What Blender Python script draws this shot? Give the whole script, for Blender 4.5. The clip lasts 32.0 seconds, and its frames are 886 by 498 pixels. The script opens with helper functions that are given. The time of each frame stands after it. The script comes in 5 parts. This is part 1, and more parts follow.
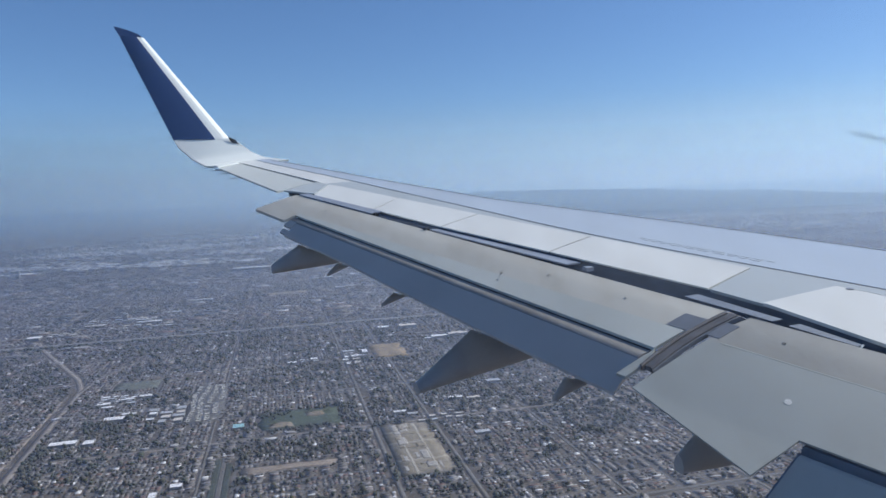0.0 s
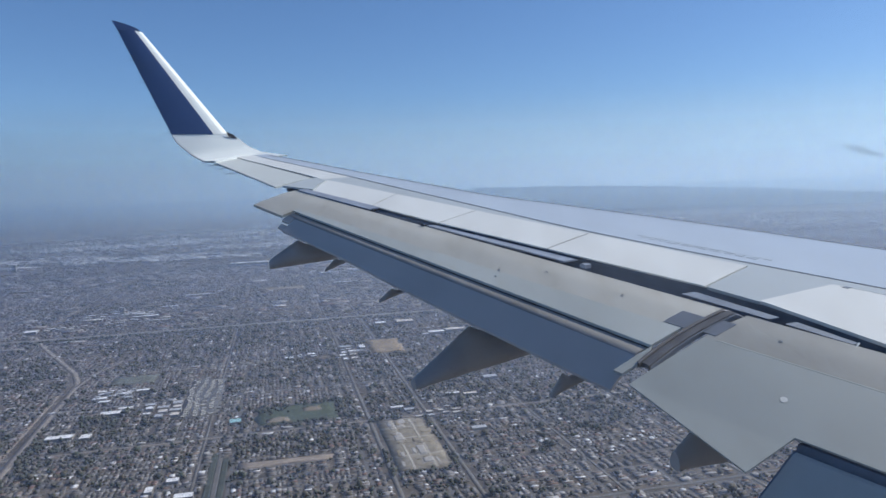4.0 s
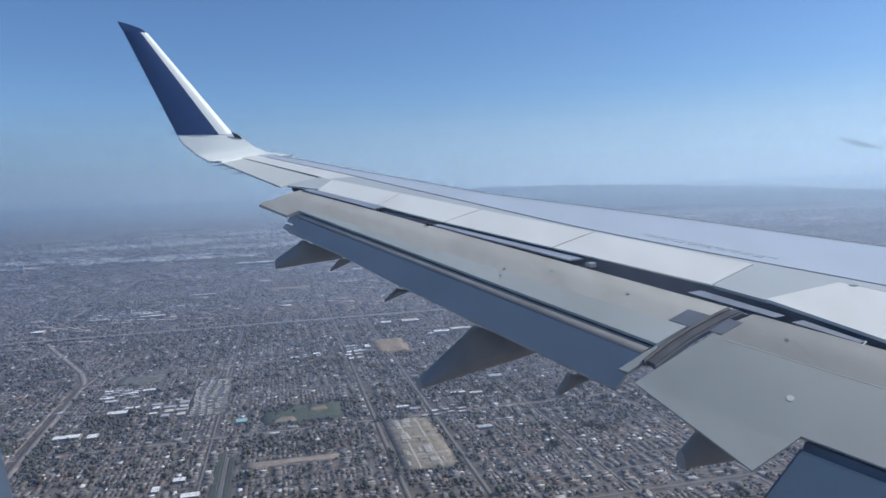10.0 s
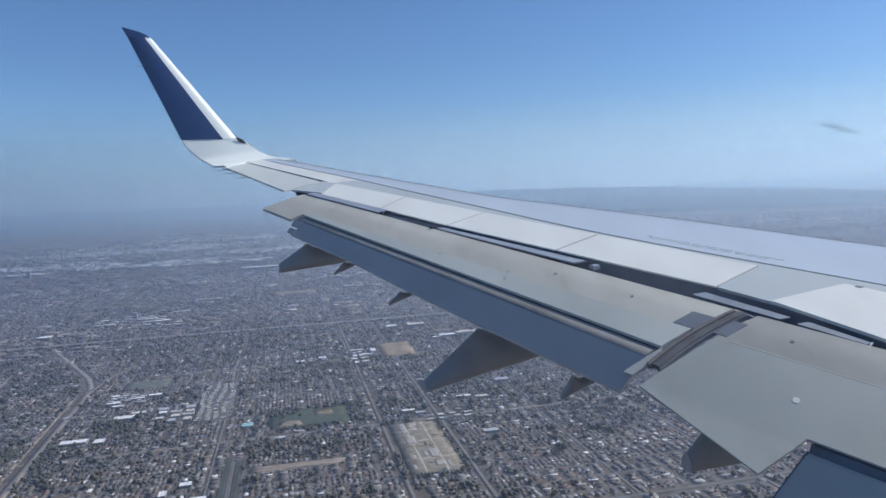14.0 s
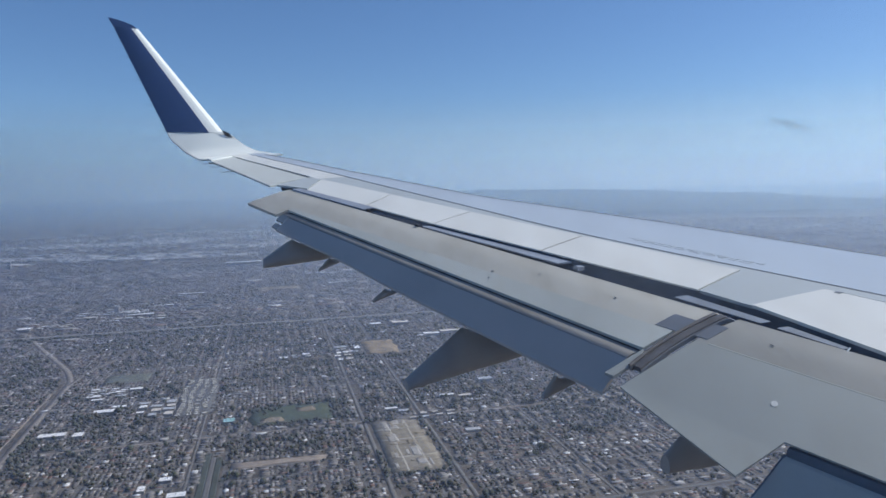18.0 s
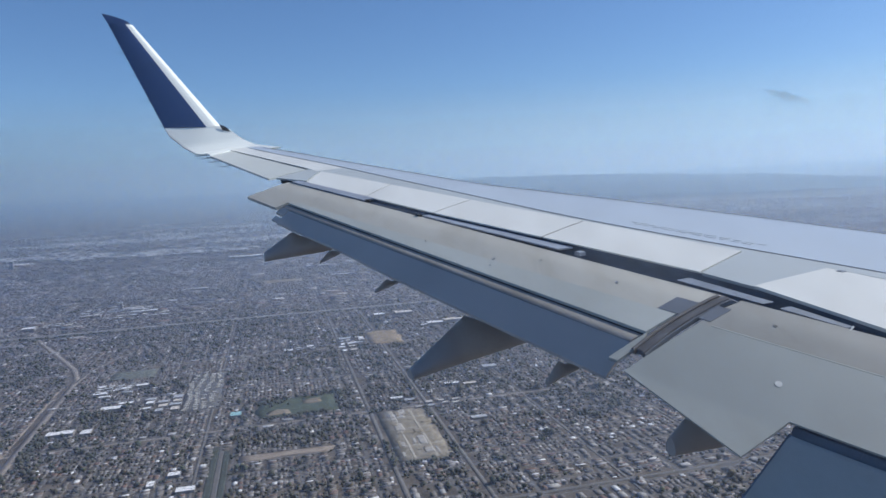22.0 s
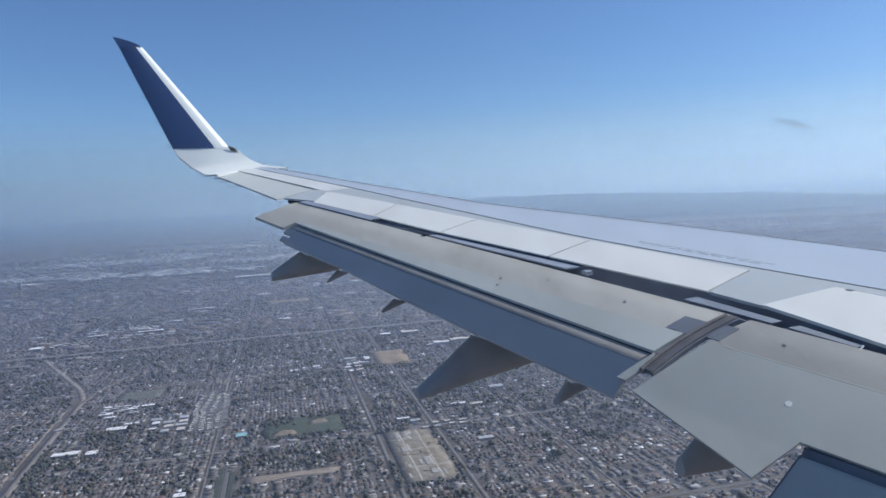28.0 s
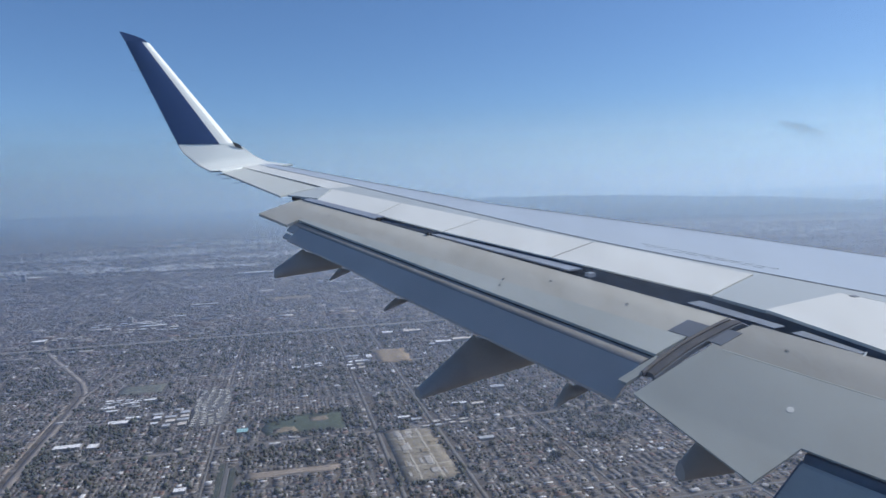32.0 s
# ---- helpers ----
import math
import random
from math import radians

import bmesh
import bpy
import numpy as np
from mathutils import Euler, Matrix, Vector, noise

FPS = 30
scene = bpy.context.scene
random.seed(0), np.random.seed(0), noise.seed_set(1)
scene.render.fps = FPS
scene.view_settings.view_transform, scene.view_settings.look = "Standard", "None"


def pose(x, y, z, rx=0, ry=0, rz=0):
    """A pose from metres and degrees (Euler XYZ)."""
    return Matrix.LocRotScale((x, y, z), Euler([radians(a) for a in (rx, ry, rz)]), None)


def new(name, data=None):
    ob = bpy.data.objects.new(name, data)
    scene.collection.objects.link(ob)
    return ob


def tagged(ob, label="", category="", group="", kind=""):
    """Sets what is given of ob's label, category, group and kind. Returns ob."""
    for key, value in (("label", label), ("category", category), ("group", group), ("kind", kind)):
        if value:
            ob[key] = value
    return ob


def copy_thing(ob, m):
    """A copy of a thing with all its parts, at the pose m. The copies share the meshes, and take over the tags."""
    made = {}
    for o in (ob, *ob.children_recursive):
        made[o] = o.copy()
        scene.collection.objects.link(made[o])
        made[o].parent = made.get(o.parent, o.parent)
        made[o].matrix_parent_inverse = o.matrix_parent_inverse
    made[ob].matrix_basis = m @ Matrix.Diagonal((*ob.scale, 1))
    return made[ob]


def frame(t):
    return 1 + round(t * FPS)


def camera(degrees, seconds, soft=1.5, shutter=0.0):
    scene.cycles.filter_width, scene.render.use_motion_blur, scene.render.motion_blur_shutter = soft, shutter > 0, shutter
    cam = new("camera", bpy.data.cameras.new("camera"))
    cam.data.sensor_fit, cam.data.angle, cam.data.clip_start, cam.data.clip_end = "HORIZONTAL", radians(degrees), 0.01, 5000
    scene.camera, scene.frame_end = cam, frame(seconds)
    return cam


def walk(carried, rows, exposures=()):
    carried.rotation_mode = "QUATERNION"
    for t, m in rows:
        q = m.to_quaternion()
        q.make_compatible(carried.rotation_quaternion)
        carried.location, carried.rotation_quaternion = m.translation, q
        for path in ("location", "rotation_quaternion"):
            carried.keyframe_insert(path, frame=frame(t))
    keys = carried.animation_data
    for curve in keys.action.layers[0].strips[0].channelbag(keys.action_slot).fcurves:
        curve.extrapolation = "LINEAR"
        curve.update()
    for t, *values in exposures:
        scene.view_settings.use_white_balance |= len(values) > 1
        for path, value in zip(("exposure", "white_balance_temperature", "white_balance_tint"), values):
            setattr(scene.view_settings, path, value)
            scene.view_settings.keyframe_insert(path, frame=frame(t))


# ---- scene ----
EYE = 800.0
FIELD = 64.0
cam = camera(FIELD, 32.0, soft=1.6)
# seconds, eye offset (x, y, z) from the seat's mean place, yaw, pitch, lean
ROWS = [
    (0, -0.0083, -0.0028, 0.0019, -0.158, -4.283, 2.565),
    (0.5, -0.0083, -0.008, 0.0029, -0.263, -4.409, 2.353),
    (1, -0.0098, -0.0087, 0.0035, -0.27, -4.556, 1.925),
    (1.5, -0.009, -0.011, 0.0051, -0.262, -4.767, 1.829),
    (2, -0.0086, -0.0112, 0.0049, -0.286, -4.939, 1.951),
    (2.5, -0.0078, -0.012, 0.0045, -0.344, -4.865, 2.434),
    (3, -0.0086, -0.0112, 0.0043, -0.328, -4.676, 2.393),
    (3.5, -0.0108, -0.0091, 0.0057, -0.31, -4.585, 2.326),
    (5.5, -0.0116, -0.0097, 0.0048, -0.406, -4.778, 2.094),
    (6, -0.0119, -0.01, 0.0046, -0.399, -4.716, 2.144),
    (6.5, -0.0126, -0.0103, 0.0056, -0.372, -4.706, 2.415),
    (7, -0.0128, -0.0114, 0.0054, -0.384, -4.612, 2.548),
    (7.5, -0.0133, -0.0112, 0.0049, -0.324, -4.505, 2.556),
    (8, -0.0127, -0.0125, 0.0062, -0.218, -4.534, 2.45),
    (8.5, -0.0145, -0.0104, 0.0064, -0.132, -4.588, 2.225),
    (9, -0.011, -0.0141, 0.0045, -0.044, -4.544, 2.135),
    (9.5, -0.0108, -0.013, 0.0056, 0.069, -4.533, 2.336),
    (10, -0.0102, -0.0125, 0.0041, 0.081, -4.646, 2.455),
    (10.5, -0.0082, -0.0112, 0.0042, 0.046, -4.781, 2.329),
    (11, -0.0049, -0.0067, 0.002, -0.073, -5.11, 2.241),
    (11.5, -0.0037, -0.0078, 0.0028, -0.258, -5.444, 2.443),
    (12, -0.0029, -0.0065, 0.0018, -0.399, -5.52, 2.557),
    (12.5, -0.0007, -0.0009, 0.0004, -0.297, -5.263, 2.344),
    (13, 0, 0, 0, 0, -4.9, 2.5),
    (13.5, 0.0002, -0.0011, 0.001, 0.312, -4.638, 2.765),
    (14, 0.0026, -0.0026, -0.0001, 0.46, -4.351, 2.78),
    (14.5, 0.0045, -0.0047, -0.0014, 0.345, -3.921, 2.895),
    (16.5, 0.008, -0.0067, -0.0025, -0.579, -2.705, 1.892),
    (17, 0.0071, -0.0009, -0.0026, -0.628, -3.11, 2.16),
    (17.5, 0.0071, 0.0041, -0.0026, -0.579, -3.976, 2.258),
    (18, 0.0109, -0.0021, -0.003, -0.587, -4.494, 1.589),
    (18.5, 0.0129, -0.002, -0.0039, -1.242, -4.703, 1.612),
    (19, 0.0116, 0.0011, -0.0044, -2.175, -4.728, 1.708),
    (19.5, 0.0127, 0.0034, -0.0047, -2.187, -4.836, 2.259),
    (20, 0.0134, 0.0065, -0.0041, -1.248, -4.931, 2.521),
    (20.5, 0.0127, 0.0033, -0.0034, -0.818, -4.888, 2.415),
    (21, 0.0144, 0.005, -0.0051, -0.579, -4.89, 2.588),
    (21.5, 0.0134, 0.0036, -0.0035, -0.504, -5.276, 2.64),
    (22, 0.0151, 0.0047, -0.0044, -0.596, -5.391, 3.057),
    (22.5, 0.015, 0.0043, -0.0037, -0.312, -5.329, 3.485),
    (23, 0.0159, 0.0066, -0.0046, -0.003, -5.078, 3.369),
    (23.5, 0.0142, 0.0001, -0.0043, 0.36, -4.681, 3.356),
    (24, 0.0141, -0.0018, -0.0043, 0.64, -4.286, 3.236),
    (24.5, 0.0122, -0.002, -0.0051, 0.885, -3.922, 3.174),
    (25, 0.0124, -0.0057, -0.0049, 0.99, -3.718, 3.24),
    (25.5, 0.0095, -0.0051, -0.0035, 0.856, -3.699, 3.12),
    (26, 0.0128, -0.0075, -0.0061, 0.537, -3.844, 3.137),
    (26.5, 0.0105, -0.0078, -0.0036, 0.115, -3.89, 2.91),
    (28.5, 0.008, -0.0066, -0.003, -0.157, -3.767, 3.271),
    (29, 0.0057, -0.007, -0.0008, -0.2, -4.111, 3.287),
    (29.5, 0.0044, -0.0066, 0.0001, 0.026, -4.124, 3.145),
    (30, 0.0061, -0.0095, -0.0013, 0.354, -3.977, 2.609),
    (30.5, 0.0083, -0.0078, -0.0021, 0.46, -3.727, 2.446),
    (31, 0.0093, -0.007, -0.0006, 0.44, -3.566, 2.625),
    (31.5, 0.0109, -0.0016, -0.0012, 0.388, -3.697, 2.441),
    (32, 0.0143, 0.0044, -0.0024, 0.235, -3.821, 2.345),
]
walk(cam, [(t, pose(x, y, EYE + z, 90 + pitch, lean, yaw)) for t, x, y, z, yaw, pitch, lean in ROWS],
     exposures=[(0.0, 0.11, 6050, 10), (14.0, 0.13, 6050, 10), (17.0, 0.02, 6050, 10), (19.0, 0.06, 6050, 10), (22.0, 0.11, 6050, 10), (26.0, 0.14, 6050, 10), (30.0, 0.15, 6050, 10), (32.0, 0.12, 6050, 10)])

# ---- world, sun ----
SUN_AZ, SUN_EL = 76.0, 41.0          # degrees to the right of +y, above the horizon
world = bpy.data.worlds.new("sky_world")
scene.world = world
world.use_nodes = True
wn = world.node_tree
sky = wn.nodes.new("ShaderNodeTexSky")
sky.sky_type, sky.sun_disc = "NISHITA", False
sky.sun_elevation, sky.sun_rotation = radians(SUN_EL), radians(SUN_AZ)
sky.altitude, sky.air_density, sky.dust_density, sky.ozone_density = 800, 1.0, 0.8, 7.2
wn.links.new(sky.outputs[0], wn.nodes["Background"].inputs[0])
wn.nodes["Background"].inputs[1].default_value = 0.101
sun = new("sun", bpy.data.lights.new("sun", "SUN"))
sun.data.energy, sun.data.angle, sun.data.color = 4.1, radians(0.53), (1.0, 0.95, 0.88)
to_sun = Vector((math.sin(radians(SUN_AZ)) * math.cos(radians(SUN_EL)), math.cos(radians(SUN_AZ)) * math.cos(radians(SUN_EL)), math.sin(radians(SUN_EL))))
sun.rotation_euler = to_sun.to_track_quat("Z", "Y").to_euler()
scene.cycles.transparent_max_bounces = 32


# ---- materials ----
def mat(name, color, rough=0.5, metal=0.0, spread=0.12, scale=3.0, fine=60.0, bump=0.0, streak=None, island=None, coat=0.0, grime=0.0):
    """Paint or ground: colour varied at two scales; island: colours picked piece by piece."""
    m = bpy.data.materials.new(name)
    m.use_nodes = True
    nt = m.node_tree
    N, K = nt.nodes, nt.links
    b = N["Principled BSDF"]
    b.inputs["Roughness"].default_value, b.inputs["Metallic"].default_value = rough, metal
    b.inputs["Coat Weight"].default_value = coat
    tc = N.new("ShaderNodeTexCoord")
    co = tc.outputs["Object"]
    if streak:
        mp = N.new("ShaderNodeMapping")
        mp.inputs["Rotation"].default_value = (0, 0, radians(streak[0]))
        mp.inputs["Scale"].default_value = (1.0, streak[1], 1.0)
        K.new(co, mp.inputs[0])
        co = mp.outputs[0]
    big, small = N.new("ShaderNodeTexNoise"), N.new("ShaderNodeTexNoise")
    big.inputs["Scale"].default_value, small.inputs["Scale"].default_value = scale, fine
    big.inputs["Detail"].default_value = 4
    K.new(co, big.inputs["Vector"])
    K.new(co, small.inputs["Vector"])
    add = N.new("ShaderNodeMath")
    add.operation = "MULTIPLY_ADD"
    add.inputs[1].default_value = 0.35
    K.new(small.outputs[0], add.inputs[0])
    K.new(big.outputs[0], add.inputs[2])
    rng = N.new("ShaderNodeMapRange")
    rng.inputs["From Min"].default_value, rng.inputs["From Max"].default_value = 0.35, 1.0
    rng.inputs["To Min"].default_value, rng.inputs["To Max"].default_value = 1 - spread, 1 + spread
    K.new(add.outputs[0], rng.inputs[0])
    mix = N.new("ShaderNodeMix")
    mix.data_type, mix.blend_type = "RGBA", "MULTIPLY"
    mix.inputs["Factor"].default_value = 1.0
    K.new(rng.outputs[0], mix.inputs["B"])
    if island:
        geo, ramp = N.new("ShaderNodeNewGeometry"), N.new("ShaderNodeValToRGB")
        ramp.color_ramp.interpolation = "CONSTANT"
        e = ramp.color_ramp.elements
        e.remove(e[1])
        for i, (at, c) in enumerate(island):
            el = e[0] if i == 0 else e.new(at)
            el.position, el.color = at, (*c, 1)
        K.new(geo.outputs["Random Per Island"], ramp.inputs[0])
        K.new(ramp.outputs[0], mix.inputs["A"])
    else:
        mix.inputs["A"].default_value = (*color, 1)
    out = mix.outputs["Result"]
    if grime:                                            # blotches and streaks of brown dirt
        dn, dr, dm = N.new("ShaderNodeTexNoise"), N.new("ShaderNodeMapRange"), N.new("ShaderNodeMix")
        dn.inputs["Scale"].default_value, dn.inputs["Detail"].default_value, dn.inputs["Roughness"].default_value = 4.3, 7, 0.68
        K.new(co, dn.inputs["Vector"])
        dr.inputs["From Min"].default_value, dr.inputs["From Max"].default_value = 0.44, 0.72
        dr.inputs["To Max"].default_value = grime
        K.new(dn.outputs[0], dr.inputs[0])
        dm.data_type, dm.blend_type = "RGBA", "MULTIPLY"
        dm.inputs["B"].default_value = (0.62, 0.55, 0.45, 1)
        K.new(dr.outputs[0], dm.inputs["Factor"])
        K.new(out, dm.inputs["A"])
        out = dm.outputs["Result"]
    K.new(out, b.inputs["Base Color"])
    if bump:
        bp = N.new("ShaderNodeBump")
        bp.inputs["Strength"].default_value, bp.inputs["Distance"].default_value = bump, 0.01
        K.new(small.outputs[0], bp.inputs["Height"])
        K.new(bp.outputs[0], b.inputs["Normal"])
    return m


STREAM = 20.0                         # the wing's streamwise axis, for streaks of dirt
white_paint = mat("white_wing_paint", (0.685, 0.69, 0.635), 0.42, spread=0.10, scale=2.6, streak=(STREAM, 0.3), coat=0.10, grime=0.16)
strip_white = mat("pale_aileron_paint", (0.575, 0.60, 0.555), 0.45, spread=0.10, scale=1.6, streak=(STREAM, 0.25), grime=0.22)
skin_paint = mat("grey_wing_paint", (0.50, 0.55, 0.578), 0.32, spread=0.07, scale=1.8, streak=(STREAM, 0.3), coat=0.2, grime=0.08)
strip_paint = mat("pale_grey_strip_paint", (0.43, 0.465, 0.46), 0.45, spread=0.08, scale=2, streak=(STREAM, 0.3), grime=0.15)
# two darkened greys: the flap gap's shade is put into their colour
shaded_slot_paint = mat("shaded_slot_blue_grey", (0.27, 0.305, 0.36), 0.55, spread=0.15, scale=5, grime=0.3)
shaded_strip_paint = mat("shaded_strip_grey", (0.17, 0.20, 0.24), 0.6, spread=0.25, scale=6, grime=0.3)
flap_paint = mat("grey_flap_paint", (0.365, 0.385, 0.355), 0.5, spread=0.13, scale=1.0, streak=(STREAM, 0.25), bump=0.08, grime=0.20)
# lighter copies of the flap paints: the outboard flap's stronger light as colour
brightened_nose_paint = mat("worn_warm_paint_brightened", (0.505, 0.49, 0.42), 0.45, spread=0.17, scale=1.3, streak=(STREAM, 0.2), bump=0.08, grime=0.45)
brightened_flap_paint = mat("grey_flap_paint_brightened", (0.475, 0.495, 0.45), 0.5, spread=0.14, scale=1.2, streak=(STREAM, 0.25), bump=0.08, grime=0.25)
nose_paint = mat("worn_warm_grey_paint", (0.345, 0.34, 0.30), 0.45, spread=0.18, scale=1.1, streak=(STREAM, 0.2), bump=0.08, grime=0.42)
aft_paint = mat("aft_flap_grey_paint", (0.49, 0.455, 0.41), 0.5, spread=0.12, scale=2, grime=0.15)
fairing_paint = mat("fairing_grey_paint", (0.40, 0.385, 0.355), 0.36, spread=0.15, scale=3, streak=(STREAM, 0.3), grime=0.3)
aft_nose_paint = mat("worn_aft_flap_nose", (0.30, 0.285, 0.255), 0.55, spread=0.25, scale=3, streak=(STREAM, 0.3), grime=0.4)
patch_paint = mat("dark_grey_rub_patch", (0.165, 0.182, 0.205), 0.5, spread=0.15, scale=8)
seal_metal = mat("dirty_grey_seal", (0.125, 0.12, 0.115), 0.55, spread=0.3, scale=7, grime=0.4)
# dark blue that paints the shade inside the wing's gaps
gap_shade = mat("dark_gap_shade", (0.14, 0.165, 0.21), 0.7, spread=0.3, scale=8)
# black of rubber parts, and of strips that paint shade into gaps
rubber_gap_black = mat("black_rubber_and_gap_shade", (0.02, 0.022, 0.026), 0.7)
navy_paint = mat("navy_blue_gloss_paint", (0.030, 0.056, 0.138), 0.3, spread=0.08, scale=2, coat=0.4)
winglet_white = mat("winglet_white_gloss_paint", (0.85, 0.87, 0.80), 0.3, spread=0.03, coat=0.3)
stencil = mat("grey_stencil_ink", (0.44, 0.487, 0.52), 0.6)
cabin_plastic = mat("cabin_cream_plastic", (0.80, 0.80, 0.76), 0.5, spread=0.04)
fuselage_white = mat("fuselage_white_paint", (0.75, 0.76, 0.78), 0.35, spread=0.03)

roofs = mat("roof_shingles", (0.2, 0.2, 0.2), 0.9, spread=0.2, scale=0.12, fine=0.9, island=[
    (0.0, (0.078, 0.070, 0.064)), (0.16, (0.115, 0.099, 0.086)), (0.32, (0.152, 0.136, 0.121)), (0.42, (0.143, 0.085, 0.064)), (0.53, (0.172, 0.157, 0.143)),
    (0.64, (0.081, 0.081, 0.086)), (0.76, (0.215, 0.20, 0.186)), (0.86, (0.162, 0.121, 0.096)), (0.905, (0.30, 0.288, 0.27)), (0.962, (0.62, 0.61, 0.59))])
walls = mat("stucco_walls", (0.4, 0.38, 0.35), 0.9, spread=0.1, scale=0.3, fine=2, island=[
    (0.0, (0.205, 0.19, 0.17)), (0.3, (0.25, 0.235, 0.21)), (0.55, (0.16, 0.15, 0.14)), (0.80, (0.43, 0.41, 0.385)), (0.9, (0.215, 0.162, 0.13))])
leaves = mat("dry_city_foliage", (0.05, 0.06, 0.03), 0.9, spread=0.35, scale=0.2, fine=1.5, island=[
    (0.0, (0.050, 0.054, 0.034)), (0.3, (0.072, 0.070, 0.044)), (0.55, (0.042, 0.048, 0.032)), (0.75, (0.100, 0.086, 0.056)), (0.9, (0.062, 0.071, 0.036))])
flat_roofs = mat("flat_commercial_roofs", (0.5, 0.5, 0.5), 0.8, spread=0.12, scale=0.05, fine=0.5, island=[
    (0.0, (0.46, 0.46, 0.45)), (0.25, (0.27, 0.26, 0.25)), (0.5, (0.80, 0.79, 0.77)), (0.68, (0.34, 0.32, 0.30)), (0.85, (0.60, 0.57, 0.53))])
shop_roofs = mat("shop_roofs", (0.3, 0.3, 0.3), 0.85, spread=0.2, scale=0.06, fine=0.5, island=[
    (0.0, (0.24, 0.23, 0.215)), (0.3, (0.16, 0.15, 0.14)), (0.55, (0.36, 0.345, 0.32)), (0.8, (0.58, 0.57, 0.55)), (0.93, (0.20, 0.13, 0.10))])
pale_concrete = mat("pale_freeway_concrete", (0.215, 0.20, 0.182), 0.9, spread=0.15, scale=0.02, fine=0.2)
asphalt = mat("weathered_asphalt", (0.115, 0.108, 0.10), 0.9, spread=0.2, scale=0.02, fine=0.2)
concrete = mat("worn_boulevard_paving", (0.20, 0.175, 0.150), 0.9, spread=0.28, scale=0.02, fine=0.2)
dirt = mat("bare_dirt", (0.25, 0.205, 0.16), 0.95, spread=0.35, scale=0.03, fine=0.4)
lot_dirt = mat("pale_cleared_dirt", (0.205, 0.178, 0.132), 0.95, spread=0.45, scale=0.05, fine=0.35)
grass = mat("park_grass", (0.058, 0.074, 0.043), 0.95, spread=0.3, scale=0.03, fine=0.3)
scrub = mat("dark_green_scrub", (0.047, 0.055, 0.042), 0.95, spread=0.4, scale=0.05, fine=0.4)
dry_grass = mat("dry_grass", (0.19, 0.155, 0.105), 0.95, spread=0.3, scale=0.03, fine=0.3)
pool_blue = mat("pool_turquoise", (0.28, 0.48, 0.48), 0.5, spread=0.1, scale=0.1)
white_roof = mat("white_membrane_roof", (0.74, 0.73, 0.71), 0.7, spread=0.08, scale=0.05, fine=0.4)
cream_roof = mat("cream_mobile_home_roof", (0.66, 0.62, 0.52), 0.7, spread=0.1, scale=0.1, fine=0.6)
tan_roof = mat("tan_gravel_roof", (0.55, 0.50, 0.43), 0.8, spread=0.12, scale=0.05, fine=0.4)
grey_roof = mat("grey_gravel_roof", (0.38, 0.39, 0.40), 0.8, spread=0.15, scale=0.05, fine=0.4)
hill = mat("dry_coastal_hill", (0.085, 0.10, 0.08), 0.95, spread=0.25, scale=0.004, fine=0.05)
ground_mat = mat("city_lots_and_yards", (0.088, 0.073, 0.058), 0.95, spread=0.85, scale=0.02, fine=0.2)


# ---- helpers ----
def part(name, bm, material, parent, label="", smooth=False):
    me = bpy.data.meshes.new(name)
    bmesh.ops.recalc_face_normals(bm, faces=bm.faces)
    bm.to_mesh(me)
    bm.free()
    me.materials.append(material)
    for p in me.polygons:
        p.use_smooth = smooth
    if smooth:
        me.set_sharp_from_angle(angle=radians(35))
    ob = new(name, me)
    if parent:
        ob.parent = parent
    if label:
        ob["label"] = label
    return ob


HEADING = radians(70.0)
FWD = Vector((math.sin(HEADING), math.cos(HEADING), 0))
OUT = Vector((-math.cos(HEADING), math.sin(HEADING), 0))


def air(s, f, z):
    """Aircraft axes: s outboard and f forward of the seat, z above the eye."""
    return OUT * s + FWD * f + Vector((0, 0, EYE + z))


def shell(grid, thick):
    """A closed plate under a grid of aircraft points; thick: metres, or one value a row."""
    bm = bmesh.new()
    n, m = len(grid), len(grid[0])
    th = thick if isinstance(thick, (list, tuple)) else [thick] * n
    top = [[bm.verts.new(air(*p)) for p in row] for row in grid]
    low = [[bm.verts.new(air(p[0], p[1], p[2] - th[i])) for p in row] for i, row in enumerate(grid)]
    for i in range(n - 1):
        for j in range(m - 1):
            bm.faces.new((top[i][j], top[i + 1][j], top[i + 1][j + 1], top[i][j + 1]))
            bm.faces.new((low[i][j], low[i][j + 1], low[i + 1][j + 1], low[i + 1][j]))
    for i in range(n - 1):
        bm.faces.new((top[i][0], low[i][0], low[i + 1][0], top[i + 1][0]))
        bm.faces.new((top[i][-1], top[i + 1][-1], low[i + 1][-1], low[i][-1]))
    for j in range(m - 1):
        bm.faces.new((top[0][j], top[0][j + 1], low[0][j + 1], low[0][j]))
        bm.faces.new((top[-1][j], low[-1][j], low[-1][j + 1], top[-1][j + 1]))
    return bm


def lerp(a, b, u):
    return a + (b - a) * u


def steps(a, b, n):
    return [lerp(a, b, i / n) for i in range(n + 1)]


def curve(x, pts):
    return float(np.interp(x, [p[0] for p in pts], [p[1] for p in pts]))


